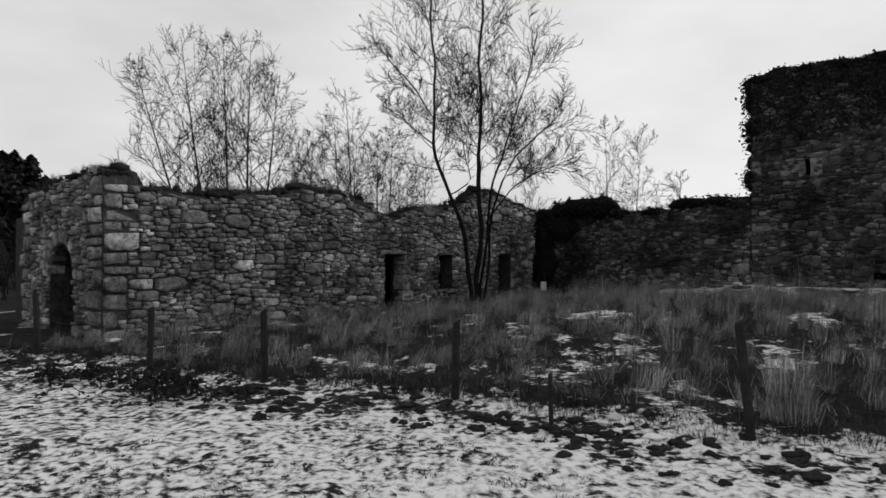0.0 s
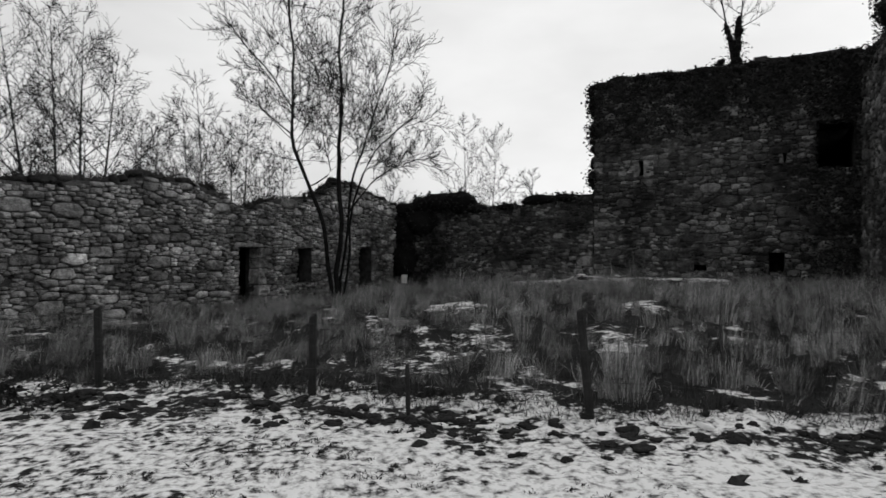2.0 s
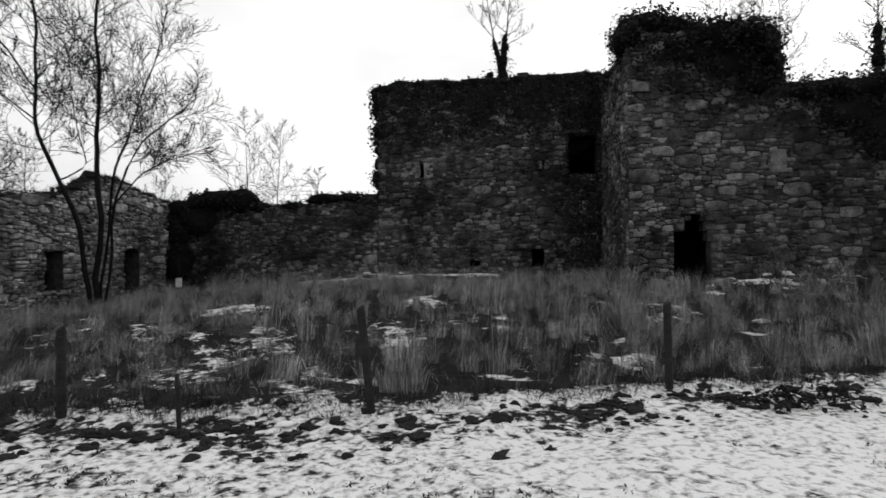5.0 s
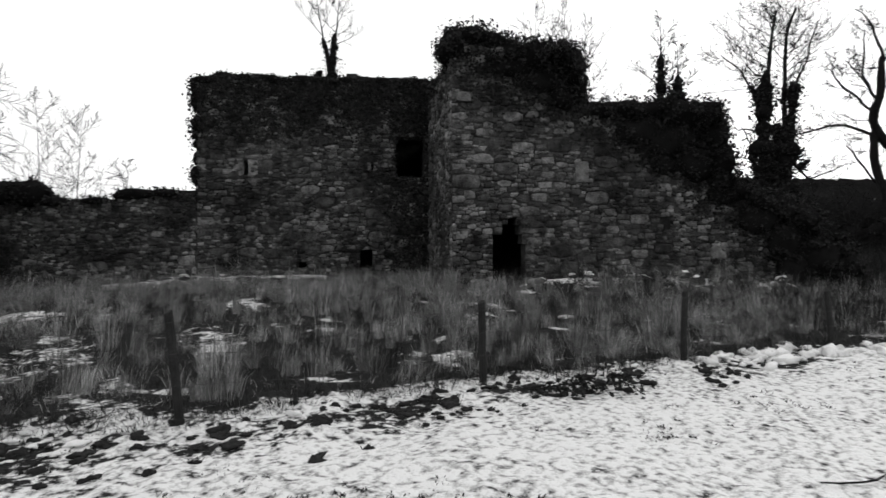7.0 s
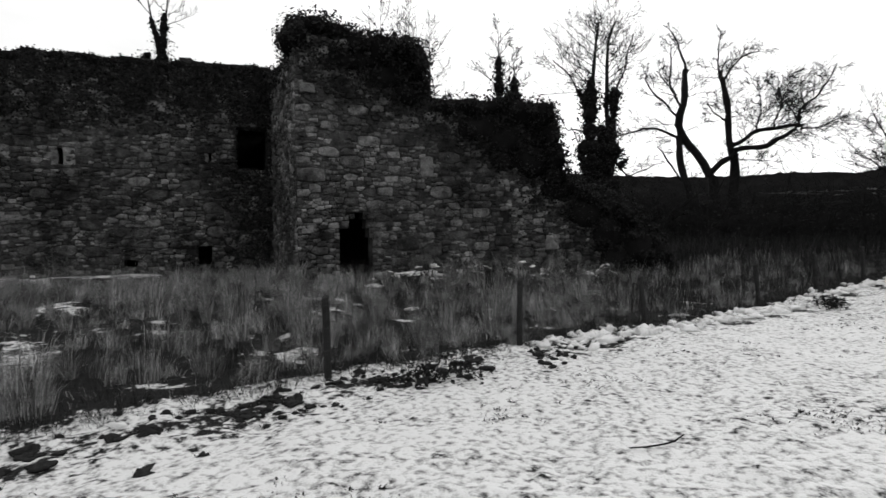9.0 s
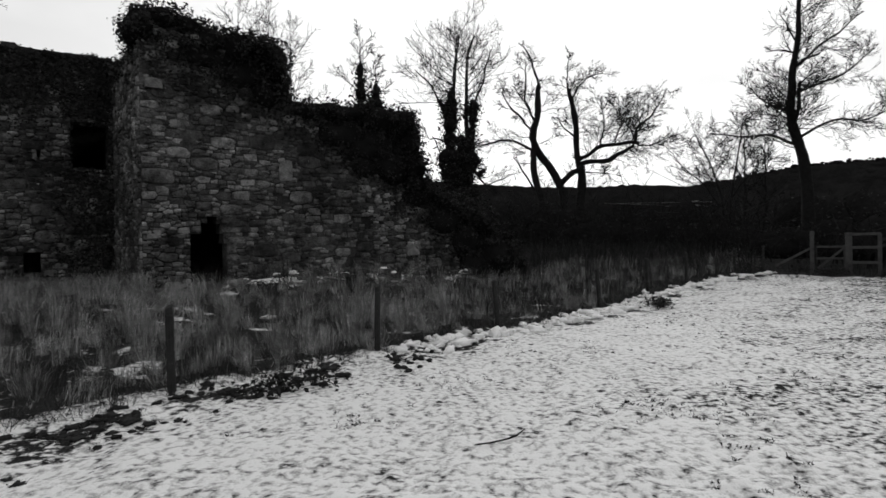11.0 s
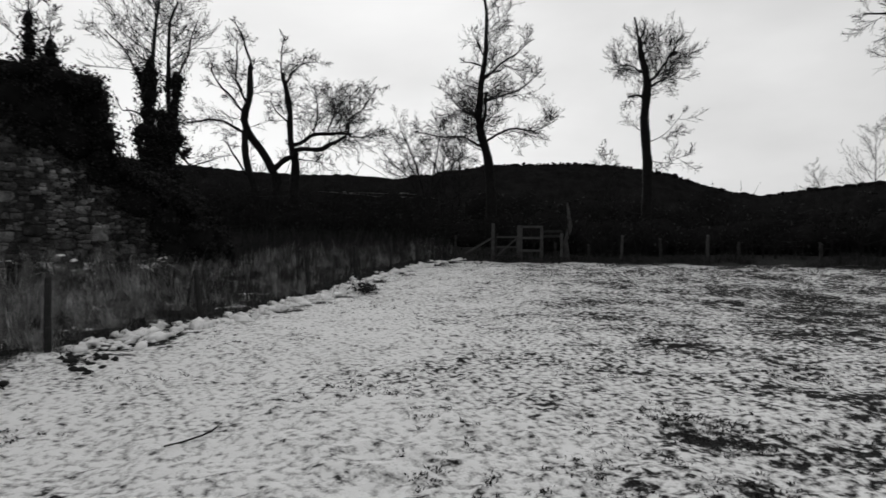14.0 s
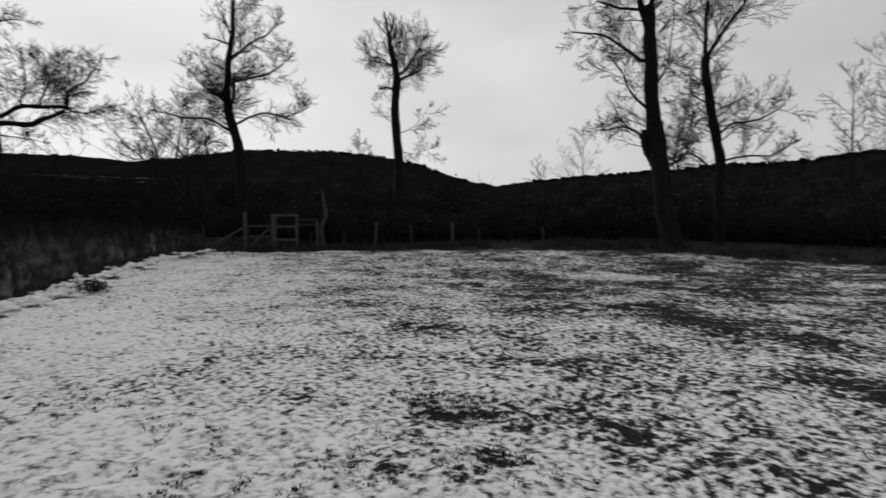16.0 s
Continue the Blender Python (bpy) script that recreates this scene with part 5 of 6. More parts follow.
limb_tree(117.7, 33, "pollarded bare tree with a twiggy crown and broken top", [
    (0.251, 0.205, [(0.0, 0.4), (-0.08, 2.4), (-0.02, 4.6), (-0.12, 6.4), (-0.14, 7.9), (-0.08, 9.0)], (6, 1.40, 0.55)),
    (0.196, 0.111, [(-0.08, 8.9), (-0.3, 9.9), (-0.45, 10.6), (-0.5, 11.1)], (13, 2.24, 0.0)),
    (0.073, 0.040, [(-0.5, 11.0), (-0.6, 11.6), (-0.72, 12.2)], (0, 0.5, 0.1)),
    (0.059, 0.040, [(-0.5, 11.0), (-0.3, 11.3), (-0.22, 11.75)], (0, 0.5, 0.1)),
    (0.086, 0.040, [(-0.1, 8.9), (0.35, 9.2, 0.2), (0.75, 9.8, 0.2), (1.1, 10.3, 0.2)], (18, 2.10, 0.1)),
    (0.073, 0.033, [(0.0, 8.7), (0.5, 9.0, -0.2), (1.2, 9.3, -0.3)], (14, 2.10, 0.1)),
    (0.066, 0.046, [(-0.12, 8.0), (-0.5, 8.3, 0.15), (-1.0, 8.2, 0.2)], (5, 1.26, 0.3)),
    (0.046, 0.020, [(-0.25, 9.4), (-0.9, 9.8, 0.2), (-1.5, 9.8, 0.2)], (12, 1.69, 0.1)),
    (0.040, 0.020, [(-0.4, 10.2), (0.1, 10.6), (0.5, 11.0)], (8, 1.55, 0.1)),
    (0.023, 0.008, [(0.1, 6.0), (0.9, 6.4, 0.2), (1.6, 7.3, 0.2)], (6, 1.40, 0.2)),
    (0.020, 0.008, [(0.1, 5.0), (1.0, 4.9, 0.2), (1.9, 5.3, 0.2)], (6, 1.26, 0.2))], 173, twig=0.0105, levels=2, density=1.1, rise=0.35)
stub_tree = limb_tree(142.2, 24.3, "tall bare tree with a broken stub on its dark trunk", [
    (0.391, 0.307, [(-0.15, 0.3), (-0.45, 1.8), (-0.7, 3.6), (-0.86, 5.0)], (5, 2.24, 0.65)),
    (0.279, 0.186, [(-0.86, 4.9), (-0.95, 6.6), (-1.05, 8.3), (-1.08, 9.2)], (11, 2.40, 0.1)),
    (0.145, 0.051, [(-1.08, 8.2), (-1.4, 9.4), (-1.6, 10.8), (-1.7, 13.0)], (14, 2.24, 0.05)),
    (0.099, 0.033, [(-1.05, 9.0), (-0.85, 10.4), (-0.9, 12.5)], (13, 2.24, 0.05)),
    (0.079, 0.026, [(-1.0, 7.2), (-1.4, 7.25, 0.1), (-2.0, 7.8, 0.3), (-2.6, 8.2, 0.3), (-3.8, 8.5, 0.2)], (18, 1.55, 0.2)),
    (0.066, 0.026, [(-1.35, 9.1), (-2.0, 9.1, 0.2), (-2.9, 9.5, 0.2)], (11, 1.55, 0.15)),
    (0.059, 0.020, [(-1.0, 5.4), (-1.6, 6.0, 0.2), (-2.0, 6.9, 0.2), (-2.3, 7.3, 0.1)], (12, 1.69, 0.2)),
    (0.059, 0.020, [(-1.0, 3.6), (-1.3, 4.6, 0.2), (-1.9, 4.9, 0.3), (-2.7, 4.8, 0.2)], (13, 1.55, 0.15)),
    (0.040, 0.013, [(-0.9, 6.2), (-0.6, 6.6, 0.2), (-0.3, 7.3, 0.1), (-0.2, 9.0)], (11, 1.40, 0.2)),
    (0.040, 0.013, [(-0.8, 3.3), (-0.2, 3.5, 0.2), (0.3, 3.8), (0.5, 5.4)], (11, 1.40, 0.2)),
    (0.033, 0.013, [(-0.2, 3.4, -0.2), (0.1, 4.8, -0.3), (0.4, 6.6, -0.3)], (8, 1.40, 0.2))], 381, twig=0.009, levels=2, density=1.1)
sbx, sby, sbz = polar(142.2, 24.3)
se = (math.cos(radians(142.2)), -math.sin(radians(142.2)))
part("stub", tubes([([(sbx + se[0] * a, sby + se[1] * a, b_) for a, b_ in ((-0.85, 3.5), (-1.05, 3.9), (-1.18, 4.3), (-1.2, 4.75))], [0.17, 0.16, 0.14, 0.10])], 8), BARK, stub_tree, "broken stub")
limb_tree(145.4, 27.3, "tall bare forked tree at the field's edge", [
    (0.223, 0.167, [(0.02, 0.3), (0.0, 3.4), (-0.14, 4.7), (-0.45, 6.2), (-0.6, 7.9)], (19, 2.40, 0.42)),
    (0.099, 0.033, [(-0.6, 7.8), (-0.62, 9.0), (-0.58, 10.2), (-0.7, 12.4)], (14, 2.24, 0.05)),
    (0.086, 0.033, [(-0.55, 7.9), (-0.1, 8.6), (0.3, 9.2), (0.85, 9.9), (1.6, 11.2)], (18, 2.24, 0.1)),
    (0.046, 0.020, [(-0.3, 6.0), (-0.8, 6.2, 0.2), (-1.15, 6.5, 0.2)], (7, 1.40, 0.2)),
    (0.053, 0.020, [(-0.1, 4.8), (0.4, 5.2, 0.3), (1.3, 5.2, 0.3), (2.2, 5.8, 0.2)], (14, 1.69, 0.15)),
    (0.046, 0.020, [(0.0, 3.7), (0.8, 3.9, 0.3), (1.8, 3.8, 0.3), (2.6, 4.4, 0.2)], (13, 1.55, 0.2)),
    (0.046, 0.013, [(-0.1, 3.3), (-1.0, 4.1, 0.2), (-1.9, 3.9, 0.2)], (12, 1.55, 0.2)),
    (0.033, 0.013, [(-1.6, 3.4), (-1.3, 4.8), (-0.8, 6.2)], (8, 1.40, 0.2))], 383, twig=0.0098, levels=2, density=1.1)
G2 = "distant bare trees"
for az, r, h, seed in ((134.0, 95, 15, 191), (130.0, 120, 13, 192), (154.5, 60, 13, 193), (157.5, 55, 15, 194), (160.5, 60, 14, 195), (97.0, 70, 9, 196), (114.0, 60, 9.5, 197), (99.5, 45, 8.0, 198), (101.0, 42, 7.0, 199)):
    tree("distant bare tree against the sky", [grow_tree(polar(az, r), (h, 0.0, 0.0, 0.16, 0.02), seed, 18, 0.9, 0.5, 0.02, 2, 0.2, 0.36, 0.9)], G2)


def spruce(x, y, h, seed):
    """A dark conifer: trunk and drooping tiers of needle sprays."""
    r = np.random.RandomState(seed)
    t = thing("spruce", "dark spruce at the edge of a far wood", "tree", "far spruces")
    z0 = float(ground_z(x, y))
    part("trunk", tubes([([(x, y, z0 - 0.2), (x, y, z0 + h * 0.5), (x, y, z0 + h)], [0.2, 0.12, 0.02])], 6), BARK, t)
    n = 2200
    q = r.uniform(0.12, 1.0, n)
    az = r.uniform(0, 2 * np.pi, n)
    rad = np.sqrt(np.clip(1 - q, 0, 1)) * (0.35 + q) * h * 0.26 * r.uniform(0.1, 1.0, n) * (0.8 + 0.45 * np.sin(q * 17 + az * 3 + seed))
    p = np.stack([x + np.cos(az) * rad, y + np.sin(az) * rad, z0 + q * h - rad * 0.35], 1)
    part("crown", leaves(p, np.stack([np.cos(az), np.sin(az), 0.6 + 0 * az], 1), 0.42, seed, 0.9), IVY, t)


for k, (x, y, h) in enumerate([(-66 * math.sin(radians(a)), 66 * math.cos(radians(a)), 10.2 - max(0, 35.0 - a) * 0.75 + (a * 7 % 1.5)) for a in (40.5, 39, 37.9, 36.9, 36.1, 35.4, 34.6, 33.6, 32.6, 31.5, 30.6, 29.6)]):
    spruce(x, y, h, 200 + k)

# ---- hills and the dark wood beyond the field ----
RIDGE = [(-60, 3.0), (-36, 2.6), (-20, 1.5), (40, 2.0), (66, 6.4), (73, 5.9), (80, 5.3), (86, 5.0), (90, 5.05), (95, 4.75), (98, 5.05), (101, 5.5), (103, 5.85), (108, 5.95), (111, 5.95), (115, 5.6), (117.6, 5.1), (119.5, 4.7), (121.7, 3.85), (124, 3.2), (126.2, 2.8), (130, 3.25), (137, 3.75), (141, 3.85), (145, 4.25), (149.5, 4.2), (153, 4.5), (158, 5.0), (175, 5.4), (200, 5.0), (260, 3.0), (300, 3.0)]


def wooded_hill(name, label, ridge, dist, depth, ragged, seed):
    """A wooded slope that climbs to a ridge line given as (bearing, degrees above level)."""
    az = np.linspace(ridge[0][0], ridge[-1][0], 1500)
    el = np.interp(az, [p[0] for p in ridge], [p[1] for p in ridge])
    rows = 14
    v = []
    for j in range(rows):
        q = j / (rows - 1)
        rr = dist + depth * q
        crest = np.tan(np.radians(el)) * (dist + depth) + 1.6
        z = -2.0 + (crest + 2.0) * (q ** 0.8)
        z = z + ragged * (vnoise(az * 9.0 + 40 * j, np.full_like(az, j * 3.0), 1.0, 3, seed) * (0.5 + 0.5 * (q < 1)) - 0.2)
        a = np.radians(az)
        v.append(np.stack([rr * np.sin(a), rr * np.cos(a), z], 1))
    m = len(az)
    idx = np.arange(rows * m).reshape(rows, m)
    f = np.stack([idx[:-1, :-1], idx[:-1, 1:], idx[1:, 1:], idx[1:, :-1]], -1).reshape(-1, 4)
    # rounded heads of the trees along the crest
    r = np.random.RandomState(seed + 9)
    pieces = [(np.concatenate(v), np.concatenate([f[:, :3], f[:, [0, 2, 3]]]))]
    for a in np.cumsum(r.uniform(0.05, 0.3, 400)) + 96.0:
        e = float(np.interp(a, [p[0] for p in ridge], [p[1] for p in ridge]))
        d = dist + depth * r.uniform(0.94, 1.0)
        k = r.uniform(0.7, 1.9) * (1.0 + 0.7 * float(smooth(126, 132, a)))
        pieces.append(lump((d * math.sin(radians(a)), d * math.cos(radians(a)), math.tan(radians(e)) * (dist + depth) + 1.0 - r.uniform(0.2, 0.9) * k), (k, k, k * r.uniform(0.7, 1.1)), r.randint(900), 2, 0.5, 0.8))
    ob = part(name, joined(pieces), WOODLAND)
    tagged(ob, label, "hill", kind="structure")


FAR_SNOW = material("far_snowy_field", 0.03, 0.32, 0.05, 1.0, 0.0, fine=0.4, spec=0.0)


def far_strip(az0, az1, e0, e1, seed):
    """A narrow snowy field on the far slope, broken by hedges: a strip that lies on the hillside."""
    a = np.linspace(az0, az1, 60)
    lo = np.interp(a, [az0, az1], [e0, e1]) + 0.05 * vnoise(a, a * 0 + seed, 0.6, 2, seed)
    wide = 0.11 * np.clip(0.2 + vnoise(a, a * 0, 0.35, 3, seed + 1) * 1.8, 0.0, 1.0)
    d = 420.0
    rows = [np.stack([d * np.sin(np.radians(a)), d * np.cos(np.radians(a)), 1.6 + d * np.tan(np.radians(e))], 1) for e in (lo, lo + wide)]
    back_ = [q + np.stack([6 * np.sin(np.radians(a)), 6 * np.cos(np.radians(a)), a * 0], 1) for q in rows]
    idx = np.arange(240).reshape(4, 60)
    loop = [idx[0], idx[1], idx[3], idx[2]]
    f = np.concatenate([np.stack([u[:-1], u[1:], w[1:], w[:-1]], -1) for u, w in zip(loop, loop[1:] + loop[:1])])
    tagged(part("backdrop", (np.concatenate(rows + back_), f), FAR_SNOW), "far snowy field strip between hedges on the dark hillside", "field", kind="structure")


for k, (az0, az1, e0, e1) in enumerate(((88.0, 93.0, 3.5, 3.1), (92.5, 98.4, 3.05, 2.9), (90.0, 97.0, 3.45, 3.25))):
    far_strip(az0, az1, e0, e1, 700 + k)
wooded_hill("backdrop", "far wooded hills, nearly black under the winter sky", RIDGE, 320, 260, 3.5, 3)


def thicket(name, label, arc, r0, r1, h0, h1, count, seed):
    """Undergrowth and leafless scrub: many thin upright stems with side twigs, and a dark hedge bank behind them."""
    r = np.random.RandomState(seed)
    a = np.radians(r.uniform(arc[0], arc[1], count))
    d = r.uniform(r0, r1, count)
    x, y = d * np.sin(a), d * np.cos(a)
    z = ground_z(x, y)
    h = r.uniform(h0, h1, count) * (1 + 0.3 * vnoise(a * 60, d, 1.0, 2, seed))
    lines = []
    for i in range(count):
        p = np.array([x[i], y[i], z[i] - 0.1])
        s = r.normal(size=(4, 3)) * 0.12 * h[i]
        s[:, 2] = 0
        pts = [tuple(p), tuple(p + s[0] * 0.5 + [0, 0, h[i] * 0.35]), tuple(p + s[0] + s[1] * 0.6 + [0, 0, h[i] * 0.7]), tuple(p + s[0] + s[1] + s[2] + [0, 0, h[i]])]
        lines.append((pts, [0.03, 0.024, 0.018, 0.008]))
        for _ in range(4):
            q = np.array(pts[r.randint(1, 3)])
            e = r.normal(size=3) * 0.3 * h[i]
            e[2] = abs(e[2]) * 0.8
            lines.append(([tuple(q), tuple(q + e * 0.5), tuple(q + e)], [0.016, 0.012, 0.006]))
    part_ob = part(name, tubes(lines, 3), TWIG)
    tagged(part_ob, label, "scrub", kind="stuff")


thicket("scrub", "dark leafless scrub along the field's far edge", (99, 172), 27, 34, 1.0, 2.5, 650, 61)
thicket("scrub", "dark leafless scrub beyond the castle's end", (73, 100), 27, 36, 1.5, 3.4, 420, 62)
thicket("scrub", "dark scrub beside the far wood", (-48, -27), 26, 44, 1.0, 3.0, 300, 63)


def hedge_bank(name, label, arc, r0, h, seed):
    """A dense dark bank of brambles and low trees."""
    lumps, pts, nrm = [], [], []
    r = np.random.RandomState(seed)
    for az in np.arange(arc[0], arc[1], 1.9):
        for row in range(2):
            d = r0 + row * 3.5 + r.uniform(-0.8, 0.8)
            hh = h * (0.8 + 0.5 * row) * r.uniform(0.75, 1.2)
            x, y = d * math.sin(radians(az)), d * math.cos(radians(az))
            c = (x, y, float(ground_z(x, y)) + hh * 0.35)
            v, f = lump(c, (1.3, 1.3, hh * 0.65), seed + int(az * 3) + row, 3, 0.3, 0.9)
            lumps.append((v, f))
            n = 240
            k = r.randint(0, len(v), n)
            dd = v[k] - np.array(c)
            pts.append(v[k] + r.normal(size=(n, 3)) * 0.16)
            nrm.append(dd / (np.linalg.norm(dd, axis=1, keepdims=True) + 1e-9))
    t = thing(name, label, "hedge")
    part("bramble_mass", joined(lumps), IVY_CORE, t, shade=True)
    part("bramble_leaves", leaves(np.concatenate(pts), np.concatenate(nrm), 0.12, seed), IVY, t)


hedge_bank("hedge_bank", "dark bank of brambles and bushes beyond the far fence", (98, 170), 31, 1.8, 301)
hedge_bank("hedge_bank", "dark bank of bushes behind the castle's broken end", (74, 98), 31, 1.9, 302)
hedge_bank("hedge_bank", "dark bushes near the far wood", (-50, -36), 40, 2.0, 303)

# ---- fence, gate and posts ----
fence = thing("fence", "post-and-wire stock fence of weathered wooden posts", "fence")


def post_mesh(h, w, seed):
    """A rough-sawn post with a worn, slanting top."""
    bm = bmesh.new()
    bmesh.ops.create_cone(bm, cap_ends=True, segments=8, radius1=w * 1.04, radius2=w * 0.94, depth=h + 0.35)
    bmesh.ops.subdivide_edges(bm, edges=[e for e in bm.edges if abs(e.verts[0].co.z - e.verts[1].co.z) > 0.1], cuts=7)
    for v in bm.verts:
        v.co.z += (h - 0.35) / 2
        nn = noise.noise(Vector((v.co.x * 9 + seed, v.co.y * 9, v.co.z * 2.2)))
        v.co.x *= 1 + 0.16 * nn
        v.co.y *= 1 + 0.16 * nn
        if v.co.z > h - 0.05:
            v.co.z += v.co.x * 0.5 + 0.02 * nn
    bmesh.ops.bevel(bm, geom=[e for e in bm.edges if e.verts[0].co.z > h - 0.1 and e.verts[1].co.z > h - 0.1], offset=0.008, segments=1, affect="EDGES")
    return bm


HEIGHTS = [0.95, 0.95, 0.88, 0.9, 0.86, 1.02, 0.94, 0.96, 0.86, 0.92, 0.95, 0.95, 0.9, 0.9, 0.95]
LEANS = [(2, 0), (-2, 1), (1, 0), (-1, 1), (0.5, 0), (-4, -4), (0, -1), (1, 1), (-3, -4), (-3, -3), (-2, -2), (1, 0), (2, 1), (0, 0), (0, 1)]
heads = []
for k, ((x, y), h, (lx, ly)) in enumerate(zip(POSTS, HEIGHTS, LEANS)):
    p = part("post", post_mesh(h, 0.045 if k < 9 else 0.047, k * 3.7), WOOD, fence)
    m = pose(x, y, float(ground_z(x, y)), 0, 0, 0) @ pose(0, 0, 0, ly, lx, 0)
    p.matrix_world = m
    heads.append([m @ Vector((0, -0.06, f_ * h)) for f_ in (0.34, 0.62, 0.9)])
for k in range(3):
    line = []
    for i in range(len(heads) - 1):
        a, b_ = heads[i][k], heads[i + 1][k]
        for s in range(6):
            q = s / 6
            line.append(tuple(a.lerp(b_, q) - Vector((0, 0, 0.05 * math.sin(math.pi * q)))))
    line.append(tuple(heads[-1][k]))
    part("wire", tubes([(line, [0.0018] * len(line))], 4), WIRE, fence, "thin sagging wire")
sx, sy = 1.02, 5.85
stake = part("stake", post_mesh(0.5, 0.022, 91), WOOD)
stake.matrix_world = pose(sx, sy, float(ground_z(sx, sy)), 3, -2, 0)
tagged(stake, "short thin wooden stake in the snow", "stake")

far_fence = thing("fence", "line of old posts along the field's far edge", "fence")
for k, (az, r, h) in enumerate(((109.9, 26.5, 0.7), (112.8, 26.5, 0.65), (115.6, 26.5, 1.0), (118.9, 26.5, 0.85), (122.6, 26.2, 1.0), (125.0, 26.1, 0.7), (130.8, 25.6, 0.65))):
    x, y, z = polar(az, r)
    p = part("post", post_mesh(h, 0.06, 40 + k), PALE_WOOD if k in (2, 4) else WOOD, far_fence)
    p.matrix_world = pose(x, y, z, (k * 7) % 5 - 2, (k * 3) % 5 - 2, 0)


def board(name, a, b_, w, th, mat, parent, label=""):
    """A board from a to b with eased edges."""
    a, b_ = Vector(a), Vector(b_)
    bm = bmesh.new()
    bmesh.ops.create_cube(bm, size=1.0)
    d = b_ - a
    rot = d.to_track_quat("X", "Z").to_matrix().to_4x4()
    bmesh.ops.transform(bm, matrix=Matrix.Translation((a + b_) / 2) @ rot @ Matrix.Diagonal((d.length, th, w, 1)), verts=bm.verts)
    bmesh.ops.bevel(bm, geom=bm.edges[:], offset=0.008, segments=1, affect="EDGES")
    return part(name, bm, mat, parent, label)


# kissing gate where the fences meet
gx, gy, gz = polar(104.3, 25.0)
gate_m = pose(gx, gy, gz, 0, 0, -104.3)
gate = thing("kissing_gate", "weathered wooden kissing gate with railed enclosure", "gate", at=gate_m)
for x, h, w in ((0.0, 1.5, 0.13), (1.06, 1.42, 0.2), (1.92, 1.35, 0.11), (2.7, 1.1, 0.1)):
    board("post", (x, 0, -0.3), (x, 0, h), w, 0.13, PALE_WOOD, gate)
for z in (1.36, 0.92, 0.42):
    board("rail", (1.06, -0.09, z), (1.95, -0.09, z), 0.09, 0.04, PALE_WOOD, gate)
for z in (1.18, 0.98):
    board("rail", (1.95, 0.25, z), (2.75, 0.35, z), 0.1, 0.04, WOOD, gate)
leaf = part("gate_leaf", tubes([([(0.12, 0.1, 0.18), (0.12, 0.1, 0.98)], [0.03, 0.03])], 6), WOOD, gate, "small hanging gate")
for a, b_ in (((0.1, 0.1, 0.95), (0.98, 0.1, 0.95)), ((0.1, 0.1, 0.55), (0.98, 0.1, 0.55)), ((0.1, 0.1, 0.2), (0.98, 0.1, 0.2)), ((0.15, 0.12, 0.2), (0.95, 0.12, 0.92)), ((0.95, 0.1, 0.15), (0.95, 0.1, 1.0))):
    board("slat", a, b_, 0.07, 0.03, PALE_WOOD, leaf)
board("brace", (-0.06, 0, 0.9), (-1.1, 0.0, 0.3), 0.08, 0.06, PALE_WOOD, gate)

# broken stump standing behind the gate
stx, sty, stz = polar(111.0, 27)
stump = thing("dead_stem", "broken pale dead stem standing in scrub", "stump")
part("stem", tubes([([(stx, sty, stz - 0.2), (stx, sty + 0.1, stz + 0.8), (stx + 0.02, sty - 0.1, stz + 1.4), (stx, sty + 0.05, stz + 2.4)], [0.12, 0.09, 0.1, 0.04])], 8), PALE_WOOD, stump, shade=True)

# ---- grass, turf and small things ----


def clear_of_walls(x, y):
    """True where the courtyard's open ground lies, between the fence and the walls."""
    d = behind_fence(x, y)
    in_w = (x - CORNER[0]) * UX[0] + (y - CORNER[1]) * UX[1]
    in_b = -((x - FAR[0]) * VY[0] + (y - FAR[1]) * VY[1])
    a_b = (x - FAR[0]) * UX[0] + (y - FAR[1]) * UX[1]
    in_r = -((x - WING[0]) * VY[0] + (y - WING[1]) * VY[1])
    return (d > 0.05) & (np.hypot(x - 3.5, y - 22.2) > 0.9) & (in_w > 0.2) & (in_b > 0.15) & ~((in_b < 1.3) & (a_b > 4.5) & (a_b < 12)) & ~((np.abs(in_b - 6.1) < 0.3) & (a_b > 16) & (vnoise(x, y, 0.5, 2, 30) > -0.1)) & ~((a_b > 14.9) & (in_r < 0.3)) & (d < 22)


def tussock_field(cx_, cy_, radius, tall, per, seed, sway=0.0):
    """Blades of many tussocks, each a sheaf that opens and arches outwards from its own centre."""
    r = np.random.RandomState(seed)
    m = len(cx_)
    n = m * per
    R_ = np.repeat(radius, per)
    q = np.sqrt(r.rand(n))
    a = r.uniform(0, 2 * np.pi, n)
    x, y = np.repeat(cx_, per) + np.cos(a) * q * R_ * 0.7, np.repeat(cy_, per) + np.sin(a) * q * R_ * 0.7
    h = np.repeat(tall, per) * (1.1 - 0.3 * q) * np.where(r.rand(n) < 0.3, r.uniform(0.25, 0.7, n), r.uniform(0.7, 1.2, n))
    lean = np.clip(np.repeat(r.uniform(0.1, 0.55, m), per) + 0.75 * q ** 1.5 + r.normal(0, 0.25, n), 0.03, 1.6)
    a = np.where(np.repeat(r.rand(m) < sway, per), np.repeat(r.uniform(-0.5, 1.5, m), per) + r.normal(0, 0.5, n), a + r.normal(0, 0.5, n))
    base = np.stack([x, y, ground_z(x, y) - 0.02 + 0.12 * R_ * (1 - q)], 1)
    return base, h, lean, a


